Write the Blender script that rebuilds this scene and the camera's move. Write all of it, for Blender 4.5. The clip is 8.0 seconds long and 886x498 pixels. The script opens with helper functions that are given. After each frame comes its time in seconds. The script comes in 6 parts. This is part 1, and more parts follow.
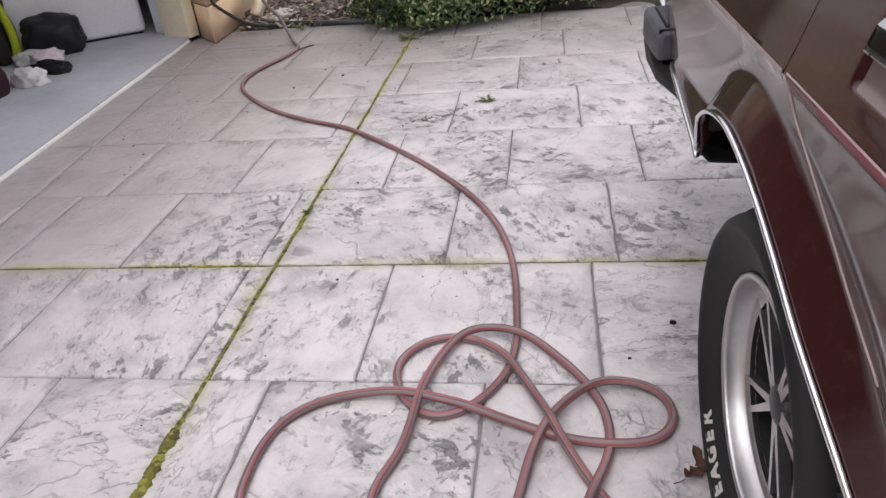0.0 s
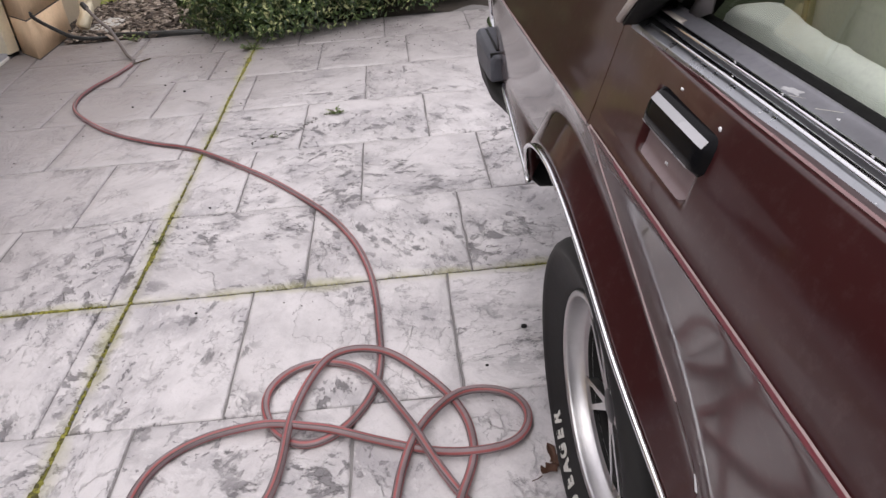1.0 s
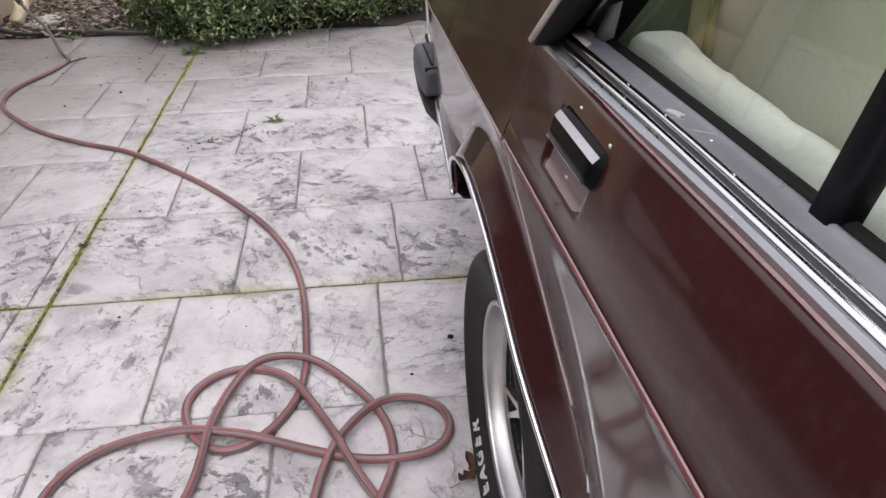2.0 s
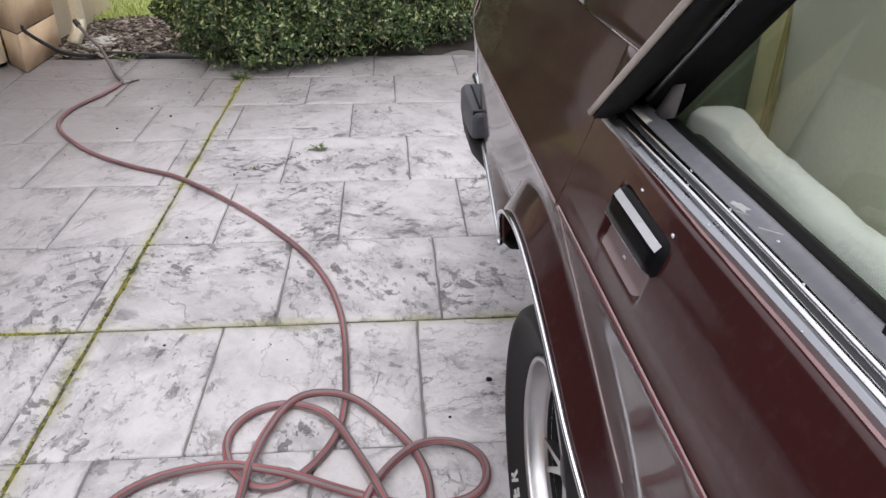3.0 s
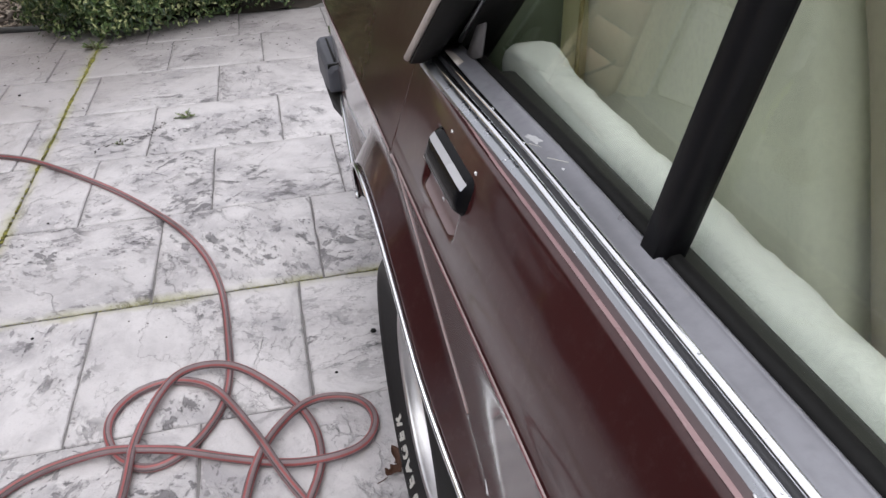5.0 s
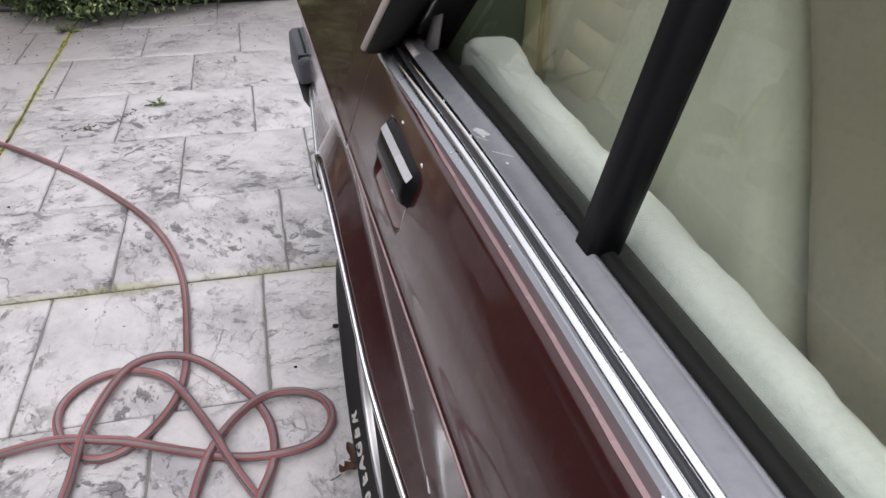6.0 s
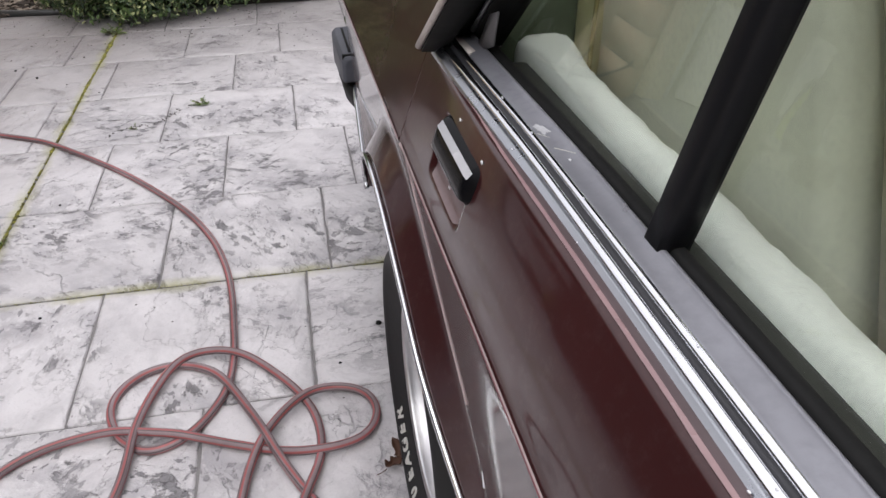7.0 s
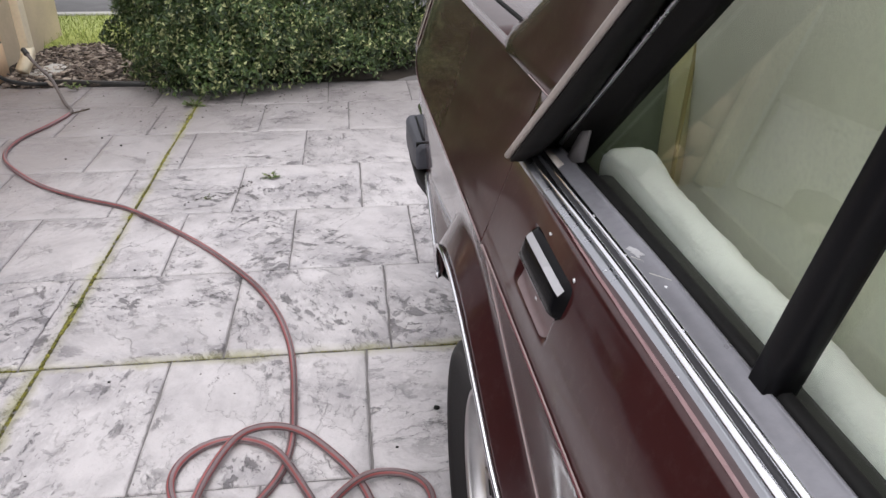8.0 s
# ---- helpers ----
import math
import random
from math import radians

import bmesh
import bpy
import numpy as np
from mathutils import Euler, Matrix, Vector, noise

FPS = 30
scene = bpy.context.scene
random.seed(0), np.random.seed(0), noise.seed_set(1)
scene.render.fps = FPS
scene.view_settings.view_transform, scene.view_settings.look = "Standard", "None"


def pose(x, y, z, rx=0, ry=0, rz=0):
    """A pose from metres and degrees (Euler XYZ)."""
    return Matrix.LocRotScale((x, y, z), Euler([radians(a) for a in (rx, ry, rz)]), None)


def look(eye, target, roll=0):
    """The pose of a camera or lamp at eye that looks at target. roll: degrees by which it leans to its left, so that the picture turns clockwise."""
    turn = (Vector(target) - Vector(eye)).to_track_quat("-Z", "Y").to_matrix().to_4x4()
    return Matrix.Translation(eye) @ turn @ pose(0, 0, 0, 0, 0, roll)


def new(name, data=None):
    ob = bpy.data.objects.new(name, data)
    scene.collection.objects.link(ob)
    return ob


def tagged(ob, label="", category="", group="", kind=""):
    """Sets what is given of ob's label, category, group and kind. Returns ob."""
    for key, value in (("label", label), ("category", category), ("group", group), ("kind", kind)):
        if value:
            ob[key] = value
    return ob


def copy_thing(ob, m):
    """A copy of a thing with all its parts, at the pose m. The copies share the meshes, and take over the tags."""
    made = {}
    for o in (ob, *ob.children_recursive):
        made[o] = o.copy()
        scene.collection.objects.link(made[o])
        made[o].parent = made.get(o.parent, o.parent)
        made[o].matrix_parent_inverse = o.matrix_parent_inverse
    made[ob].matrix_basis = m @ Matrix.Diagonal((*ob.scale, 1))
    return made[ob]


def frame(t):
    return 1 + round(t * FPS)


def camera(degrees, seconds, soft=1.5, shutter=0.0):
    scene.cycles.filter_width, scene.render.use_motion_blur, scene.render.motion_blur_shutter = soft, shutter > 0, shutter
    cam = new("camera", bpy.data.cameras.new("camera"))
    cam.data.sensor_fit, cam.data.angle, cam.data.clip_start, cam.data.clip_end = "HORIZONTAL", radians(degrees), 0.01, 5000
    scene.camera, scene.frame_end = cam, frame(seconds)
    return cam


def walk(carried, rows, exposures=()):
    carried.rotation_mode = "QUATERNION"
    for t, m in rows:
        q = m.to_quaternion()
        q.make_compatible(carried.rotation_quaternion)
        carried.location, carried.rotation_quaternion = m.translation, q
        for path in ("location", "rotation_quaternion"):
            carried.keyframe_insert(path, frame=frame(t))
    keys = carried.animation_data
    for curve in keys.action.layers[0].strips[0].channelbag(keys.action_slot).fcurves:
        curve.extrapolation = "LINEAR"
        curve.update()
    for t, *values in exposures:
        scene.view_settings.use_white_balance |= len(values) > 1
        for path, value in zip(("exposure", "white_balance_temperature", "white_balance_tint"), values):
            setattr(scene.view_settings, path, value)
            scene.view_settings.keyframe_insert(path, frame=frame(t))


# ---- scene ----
cam = camera(62.7, 8.0)
PATH = [
    (0, (0.965, -2.065, 1.275), (0.663, -0.363, 0.269), -6.0),
    (0.5, (0.996, -2.09, 1.37), (0.976, -0.36, 0.367), -3.5),
    (1, (1.003, -2.08, 1.387), (1.065, -0.382, 0.332), -4.5),
    (1.5, (1.031, -2.095, 1.385), (1.169, -0.404, 0.326), -2.3),
    (1.7, (1.048, -2.127, 1.386), (1.273, -0.439, 0.337), 0.2),
    (2.8, (1.048, -2.068, 1.442), (1.201, -0.33, 0.464), -1.3),
    (3, (1.017, -2.087, 1.459), (1.148, -0.35, 0.476), 0.4),
    (3.5, (1.012, -2.101, 1.459), (1.122, -0.393, 0.423), -1.8),
    (4, (1.085, -2.115, 1.44), (1.424, -0.494, 0.319), 0.3),
    (4.5, (1.12, -2.123, 1.431), (1.496, -0.509, 0.311), -0.1),
    (4.7, (1.118, -2.117, 1.446), (1.466, -0.484, 0.344), -1.8),
    (5.8, (1.162, -2.114, 1.474), (1.604, -0.496, 0.385), 0.8),
    (6, (1.166, -2.117, 1.448), (1.591, -0.499, 0.35), 1.5),
    (6.5, (1.159, -2.14, 1.443), (1.573, -0.54, 0.317), 0.3),
    (7, (1.133, -2.117, 1.45), (1.471, -0.483, 0.347), -0.1),
    (7.5, (1.115, -2.12, 1.46), (1.444, -0.458, 0.398), 1.3),
    (8, (1.082, -2.101, 1.503), (1.307, -0.348, 0.566), 0.7),
]

# the picture cools a little once the window fills more of it
TONE = [(0.0, 0.45, 6500, 10), (1.0, 0.45, 6550, 11), (3.0, 0.48, 6350, 8), (4.0, 0.46, 6300, 6.5), (6.0, 0.46, 6330, 7.5), (7.0, 0.45, 6370, 8), (8.0, 0.47, 6420, 8.5)]
walk(cam, [(t, look(eye, target, roll)) for t, eye, target, roll in PATH], TONE)

# ---------------------------------------------------------------- light
world = bpy.data.worlds.new("overcast_sky")
scene.world = world
world.use_nodes = True
wn = world.node_tree
sky = wn.nodes.new("ShaderNodeTexSky")
sky.sky_type = 'NISHITA'
sky.sun_disc = False
sky.sun_elevation, sky.sun_rotation = radians(66), radians(190)
sky.air_density, sky.dust_density, sky.ozone_density = 1.0, 6.0, 1.0
grey = wn.nodes.new("ShaderNodeHueSaturation")
grey.inputs["Saturation"].default_value = 0.30
wn.links.new(sky.outputs[0], grey.inputs["Color"])
# cloud cover: brightest overhead, greyer towards the horizon
at = wn.nodes.new("ShaderNodeTexCoord")
up = wn.nodes.new("ShaderNodeSeparateXYZ")
wn.links.new(at.outputs["Generated"], up.inputs[0])
cloud = wn.nodes.new("ShaderNodeValToRGB")
for e, (p, c) in zip(cloud.color_ramp.elements, ((0.0, (2.75, 2.63, 2.76)), (1.0, (8.4, 8.05, 8.5)))):
    e.position, e.color = p, (*c, 1)
wn.links.new(up.outputs[2], cloud.inputs[0])
cover = wn.nodes.new("ShaderNodeMix")
cover.data_type = 'RGBA'
cover.inputs[0].default_value = 0.8
wn.links.new(grey.outputs[0], cover.inputs[6])
wn.links.new(cloud.outputs[0], cover.inputs[7])
wn.links.new(cover.outputs[2], wn.nodes["Background"].inputs[0])
wn.nodes["Background"].inputs[1].default_value = 0.15

sun = new("sun", bpy.data.lights.new("sun", 'SUN'))
sun.data.energy, sun.data.angle, sun.data.color = 0.7, radians(50), (1.0, 0.98, 0.97)
sun.matrix_world = look((0, 0, 10), (0.8, 4.4, 0))


# ---------------------------------------------------------------- materials
def material(name):
    m = bpy.data.materials.new(name)
    m.use_nodes = True
    return m, m.node_tree, m.node_tree.nodes["Principled BSDF"]


def node(nt, kind, **kw):
    n = nt.nodes.new(kind)
    for k, v in kw.items():
        n.inputs[k.replace("_", " ")].default_value = v
    return n


def ramp(nt, src, stops):
    r = nt.nodes.new("ShaderNodeValToRGB")
    while len(r.color_ramp.elements) < len(stops):
        r.color_ramp.elements.new(0.5)
    for e, (p, c) in zip(r.color_ramp.elements, stops):
        e.position = p
        e.color = (c, c, c, 1) if isinstance(c, (int, float)) else (*c, 1)
    nt.links.new(src, r.inputs[0])
    return r.outputs[0]


def mix(nt, fac, a, b, how='MIX'):
    n = nt.nodes.new("ShaderNodeMix")
    n.data_type, n.blend_type = 'RGBA', how
    for sock, v in ((n.inputs[0], fac), (n.inputs[6], a), (n.inputs[7], b)):
        if isinstance(v, (int, float)):
            sock.default_value = v
        elif isinstance(v, tuple):
            sock.default_value = (*v, 1)
        else:
            nt.links.new(v, sock)
    return n.outputs[2]


def maths(nt, how, a, b=0.0):
    n = nt.nodes.new("ShaderNodeMath")
    n.operation = how
    for sock, v in zip(n.inputs, (a, b)):
        if isinstance(v, (int, float)):
            sock.default_value = v
        else:
            nt.links.new(v, sock)
    return n.outputs[0]


def coords(nt, world_space=False, scale=(1, 1, 1), turn=0.0):
    if world_space:
        src = nt.nodes.new("ShaderNodeNewGeometry").outputs["Position"]
    else:
        src = nt.nodes.new("ShaderNodeTexCoord").outputs["Object"]
    mp = nt.nodes.new("ShaderNodeMapping")
    mp.inputs["Scale"].default_value = scale
    mp.inputs["Rotation"].default_value = (0, 0, radians(turn))
    nt.links.new(src, mp.inputs[0])
    return mp.outputs[0]


def noise_tex(nt, vec, scale, detail=6.0, rough=0.6, distortion=0.0):
    n = node(nt, "ShaderNodeTexNoise", Scale=scale, Detail=detail, Roughness=rough, Distortion=distortion)
    nt.links.new(vec, n.inputs["Vector"])
    return n.outputs["Fac"]


def bump(nt, bsdf, height, strength=0.3, distance=0.01):
    b = node(nt, "ShaderNodeBump", Strength=strength, Distance=distance)
    nt.links.new(height, b.inputs["Height"])
    nt.links.new(b.outputs[0], bsdf.inputs["Normal"])
    return b


def plain(name, colour, rough=0.5, metal=0.0, vary=0.12, grain=60.0, relief=0.05, coat=0.0, wear=0.0):
    """A surface of one colour with two scales of variation, fine relief and a little dirt."""
    m, nt, b = material(name)
    v = coords(nt)
    n1, n2 = noise_tex(nt, v, 3.0, 5), noise_tex(nt, v, grain, 4)
    lo = tuple(c * (1 - vary) for c in colour)
    hi = tuple(min(1, c * (1 + vary)) for c in colour)
    col = mix(nt, ramp(nt, n1, [(0.3, 0.0), (0.7, 1.0)]), lo, hi)
    col = mix(nt, maths(nt, 'MULTIPLY', ramp(nt, n2, [(0.45, 0.0), (0.75, 1.0)]), 0.35), col, tuple(c * 0.7 for c in colour))
    if wear:
        spots = ramp(nt, noise_tex(nt, v, grain * 0.4, 8, 0.75), [(0.62, 0.0), (0.7, 1.0)])
        col = mix(nt, maths(nt, 'MULTIPLY', spots, wear), col, (0.35, 0.33, 0.30))
    nt.links.new(col, b.inputs["Base Color"])
    rr = ramp(nt, n1, [(0.25, max(0.02, rough - 0.08)), (0.75, min(1.0, rough + 0.1))])
    nt.links.new(rr, b.inputs["Roughness"])
    b.inputs["Metallic"].default_value = metal
    b.inputs["Coat Weight"].default_value = coat
    if relief:
        bump(nt, b, n2, relief, 0.004)
    return m


def stamped_concrete():
    """Pale grey concrete stamped like slate: flaked patches, darker colour in the lows, yellow-green algae along the
    saw cuts.
    """
    m, nt, b = material("stamped_concrete")
    w = coords(nt, True)
    shift = nt.nodes.new("ShaderNodeObjectInfo").outputs["Random"]
    off = nt.nodes.new("ShaderNodeVectorMath")
    off.operation = 'ADD'
    nt.links.new(w, off.inputs[0])
    comb = nt.nodes.new("ShaderNodeCombineXYZ")
    nt.links.new(maths(nt, 'MULTIPLY', shift, 37.0), comb.inputs[2])
    nt.links.new(comb.outputs[0], off.inputs[1])
    vec = off.outputs[0]
    st = nt.nodes.new("ShaderNodeMapping")
    st.vector_type = 'TEXTURE'
    st.inputs["Scale"].default_value = (1.05, 0.66, 1.0)
    turn = nt.nodes.new("ShaderNodeCombineXYZ")
    nt.links.new(maths(nt, 'ADD', maths(nt, 'MULTIPLY', shift, 5.0), -2.5), turn.inputs[2])
    nt.links.new(turn.outputs[0], st.inputs["Rotation"])
    nt.links.new(vec, st.inputs[0])
    st2 = nt.nodes.new("ShaderNodeMapping")
    st2.vector_type = 'TEXTURE'
    st2.inputs["Scale"].default_value = (1.1, 0.56, 1.0)
    turn2 = nt.nodes.new("ShaderNodeCombineXYZ")
    nt.links.new(maths(nt, 'ADD', maths(nt, 'MULTIPLY', shift, -7.0), 0.6), turn2.inputs[2])
    nt.links.new(turn2.outputs[0], st2.inputs["Rotation"])
    nt.links.new(vec, st2.inputs[0])
    slate = noise_tex(nt, st.outputs[0], 9.5, 5, 0.64, 0.22)
    slate2 = noise_tex(nt, st2.outputs[0], 12.5, 5, 0.64, 0.2)
    flake = noise_tex(nt, st.outputs[0], 2.0, 6, 0.55, 0.15)
    fine = noise_tex(nt, st.outputs[0], 5.0, 8, 0.68, 0.6)
    dash = noise_tex(nt, st.outputs[0], 24.0, 4, 0.6, 0.25)
    mid = maths(nt, 'ADD', maths(nt, 'MULTIPLY', noise_tex(nt, vec, 3.2, 4, 0.55, 0.5), 0.6), maths(nt, 'MULTIPLY', noise_tex(nt, vec, 1.1, 3, 0.5), 0.4))
    cloud = noise_tex(nt, st.outputs[0], 3.4, 7, 0.62, 0.4)
    grit = noise_tex(nt, vec, 160.0, 3, 0.6)
    big = noise_tex(nt, w, 1.3, 4, 0.5)
    # long soft creases of the slate stamp, broken here and there
    cell = maths(nt, 'FRACT', maths(nt, 'MULTIPLY', flake, 5.0))
    foot = ramp(nt, cell, [(0.0, 0.0), (0.90, 0.0), (0.955, 1.0), (1.0, 0.0)])
    crease = maths(nt, 'MULTIPLY', foot, ramp(nt, fine, [(0.46, 0.0), (0.56, 1.0)]))
    patch = ramp(nt, mid, [(0.43, 0.0), (0.54, 1.0)])
    # split layers: each flake rises slowly and breaks off at a ragged edge
    layer = noise_tex(nt, st2.outputs[0], 1.9, 9, 0.6, 0.1)
    saw = maths(nt, 'FRACT', maths(nt, 'MULTIPLY', layer, 4.0))
    layer2 = noise_tex(nt, st.outputs[0], 2.6, 9, 0.6, 0.1)
    saw2 = maths(nt, 'FRACT', maths(nt, 'MULTIPLY', layer2, 3.6))
    where = ramp(nt, noise_tex(nt, vec, 2.3, 4, 0.55, 0.3), [(0.42, 0.0), (0.58, 1.0)])
    elsewhere = ramp(nt, noise_tex(nt, vec, 2.9, 4, 0.55, 0.3), [(0.46, 0.0), (0.60, 1.0)])
    break1 = maths(nt, 'MULTIPLY', ramp(nt, saw, [(0.0, 1.0), (0.018, 0.9), (0.034, 0.22), (0.16, 0.0)]), where)
    break2 = maths(nt, 'MULTIPLY', ramp(nt, saw2, [(0.0, 1.0), (0.015, 0.9), (0.028, 0.22), (0.14, 0.0)]), elsewhere)
    broken = maths(nt, 'MAXIMUM', break1, break2)
    rough_edge = ramp(nt, noise_tex(nt, vec, 46.0, 4, 0.6), [(0.35, 0.35), (0.6, 1.0)])
    smoke = maths(nt, 'MULTIPLY', ramp(nt, noise_tex(nt, vec, 7.0, 6, 0.62, 0.2), [(0.44, 0.0), (0.62, 1.0)]), patch)
    sep = nt.nodes.new("ShaderNodeSeparateXYZ")
    nt.links.new(nt.nodes.new("ShaderNodeNewGeometry").outputs["Position"], sep.inputs[0])
    # darker to the left and far end: dirt plus house shade, as colour
    far = maths(nt, 'ADD', maths(nt, 'MULTIPLY', sep.outputs[0], -0.42), maths(nt, 'MULTIPLY', sep.outputs[1], 0.13))
    dirt_shade = ramp(nt, maths(nt, 'ADD', far, maths(nt, 'MULTIPLY', big, 0.9)), [(0.50, 0.0), (1.15, 0.78)])
    # darker by the hedge: washed soil and the hedge's shade in one mask
    litter_shade = ramp(nt, maths(nt, 'MULTIPLY', maths(nt, 'SUBTRACT', maths(nt, 'ADD', sep.outputs[1], maths(nt, 'MULTIPLY', big, 1.6)), 2.3), 0.6), [(0.0, 0.0), (1.0, 0.62)])
    clean = maths(nt, 'SUBTRACT', 1.0, maths(nt, 'MULTIPLY', dirt_shade, 0.7))
    near_patch = maths(nt, 'MULTIPLY', ramp(nt, mid, [(0.45, 0.10), (0.55, 1.0)]), clean)
    chip = maths(nt, 'MULTIPLY', ramp(nt, slate, [(0.58, 0.0), (0.605, 1.0)]), near_patch)
    chip2 = maths(nt, 'MULTIPLY', ramp(nt, slate2, [(0.59, 0.0), (0.615, 1.0)]), near_patch)
    dot = maths(nt, 'MULTIPLY', ramp(nt, dash, [(0.63, 0.0), (0.655, 1.0)]), near_patch)
    chip = maths(nt, 'MAXIMUM', chip, maths(nt, 'MAXIMUM', maths(nt, 'MULTIPLY', chip2, 0.8), dot))
    pale = maths(nt, 'MULTIPLY', ramp(nt, dash, [(0.36, 1.0), (0.40, 0.0)]), patch)
    tone = ramp(nt, big, [(0.3, (0.545, 0.520, 0.528)), (0.7, (0.65, 0.622, 0.632))])
    tone = mix(nt, maths(nt, 'MULTIPLY', shift, 0.20), tone, (0.46, 0.437, 0.45))
    tone = mix(nt, maths(nt, 'MULTIPLY', ramp(nt, cloud, [(0.46, 0.0), (0.66, 1.0)]), 0.55), tone, (0.34, 0.322, 0.335))
    col = mix(nt, maths(nt, 'MULTIPLY', smoke, 0.50), tone, (0.25, 0.236, 0.258))
    col = mix(nt, maths(nt, 'MULTIPLY', crease, 0.45), col, (0.16, 0.15, 0.157))
    col = mix(nt, maths(nt, 'MULTIPLY', maths(nt, 'MULTIPLY', maths(nt, 'MULTIPLY', broken, rough_edge), clean), 0.85), col, (0.13, 0.122, 0.128))
    col = mix(nt, maths(nt, 'MULTIPLY', pale, 0.4), col, (0.72, 0.70, 0.70))
    col = mix(nt, maths(nt, 'MULTIPLY', chip, 0.80), col, (0.13, 0.122, 0.13))
    col = mix(nt, maths(nt, 'MULTIPLY', ramp(nt, grit, [(0.55, 0.0), (0.72, 1.0)]), 0.2), col, (0.25, 0.24, 0.24))
    # dirt and painted-in shade towards the garage and hedge, algae by the saw cuts
    col = mix(nt, dirt_shade, col, (0.315, 0.288, 0.288), 'MIX')
    col = mix(nt, litter_shade, col, (0.20, 0.178, 0.172))
    near = maths(nt, 'MINIMUM', maths(nt, 'ABSOLUTE', sep.outputs[0]), maths(nt, 'ABSOLUTE', sep.outputs[1]))
    edge = maths(nt, 'ADD', maths(nt, 'MULTIPLY', near, 11.0), maths(nt, 'MULTIPLY', noise_tex(nt, w, 7.0, 5, 0.65), 1.0))
    algae = ramp(nt, edge, [(0.42, 0.75), (0.98, 0.0)])
    algae = maths(nt, 'MULTIPLY', algae, ramp(nt, noise_tex(nt, w, 2.6, 3, 0.5), [(0.40, 0.25), (0.58, 1.0)]))
    col = mix(nt, algae, col, (0.36, 0.35, 0.14))
    nt.links.new(col, b.inputs["Base Color"])
    nt.links.new(ramp(nt, big, [(0.3, 0.36), (0.7, 0.56)]), b.inputs["Roughness"])
    h = maths(nt, 'ADD', maths(nt, 'MULTIPLY', flake, 0.5), maths(nt, 'MULTIPLY', maths(nt, 'MULTIPLY', slate, patch), -0.6))
    pit = maths(nt, 'ADD', ramp(nt, slate, [(0.56, 0.0), (0.62, 1.0)]), maths(nt, 'MULTIPLY', ramp(nt, slate2, [(0.575, 0.0), (0.63, 1.0)]), 0.7))
    h = maths(nt, 'SUBTRACT', h, maths(nt, 'MULTIPLY', maths(nt, 'MULTIPLY', pit, near_patch), 0.15))
    h = maths(nt, 'SUBTRACT', h, maths(nt, 'MULTIPLY', crease, 0.12))
    h = maths(nt, 'ADD', h, maths(nt, 'MULTIPLY', grit, 0.012))
    h = maths(nt, 'ADD', h, maths(nt, 'MULTIPLY', maths(nt, 'MULTIPLY', saw, where), 0.16))
    h = maths(nt, 'ADD', h, maths(nt, 'MULTIPLY', maths(nt, 'MULTIPLY', saw2, elsewhere), 0.12))
    bump(nt, b, h, 1.0, 0.024)
    return m


def car_paint():
    """Old maroon enamel: gloss coat, faint haze, dust and a few stains."""
    m, nt, b = material("maroon_paint")
    v = coords(nt)
    n1, n2 = noise_tex(nt, v, 2.2, 5, 0.55), noise_tex(nt, v, 45.0, 6, 0.7)
    col = mix(nt, ramp(nt, n1, [(0.3, 0.0), (0.7, 1.0)]), (0.029, 0.0052, 0.0058), (0.043, 0.0078, 0.0084))
    dust = ramp(nt, n2, [(0.52, 0.0), (0.8, 1.0)])
    col = mix(nt, maths(nt, 'ADD', maths(nt, 'MULTIPLY', dust, 0.07), 0.017), col, (0.30, 0.24, 0.22))
    nt.links.new(col, b.inputs["Base Color"])
    b.inputs["Roughness"].default_value = 0.38
    b.inputs["Specular IOR Level"].default_value = 0.12
    b.inputs["Coat Weight"].default_value = 1.0
    b.inputs["Coat IOR"].default_value = 1.46
    nt.links.new(ramp(nt, n1, [(0.2, 0.045), (0.8, 0.10)]), b.inputs["Coat Roughness"])
    bump(nt, b, n1, 0.06, 0.01)
    return m


def chrome(name="chrome", tint=(0.86, 0.87, 0.90), rough=0.10, pitted=0.5):
    m, nt, b = material(name)
    v = coords(nt)
    pits = ramp(nt, noise_tex(nt, v, 120.0, 6, 0.75), [(0.6, 0.0), (0.72, 1.0)])
    nt.links.new(mix(nt, maths(nt, 'MULTIPLY', pits, pitted), tint, (0.30, 0.29, 0.28)), b.inputs["Base Color"])
    nt.links.new(ramp(nt, noise_tex(nt, v, 20.0, 6, 0.7), [(0.3, rough * 0.6), (0.8, rough * 2.0)]), b.inputs["Roughness"])
    b.inputs["Metallic"].default_value = 1.0
    bump(nt, b, pits, 0.05, 0.001)
    return m


def window_glass():
    m, nt, b = material("tinted_glass")
    b.inputs["Base Color"].default_value = (0.955, 1.0, 0.96, 1)
    b.inputs["Transmission Weight"].default_value = 1.0
    b.inputs["IOR"].default_value = 1.45
    v = coords(nt)
    nt.links.new(ramp(nt, noise_tex(nt, v, 6.0, 5), [(0.4, 0.0), (0.8, 0.03)]), b.inputs["Roughness"])
    return m


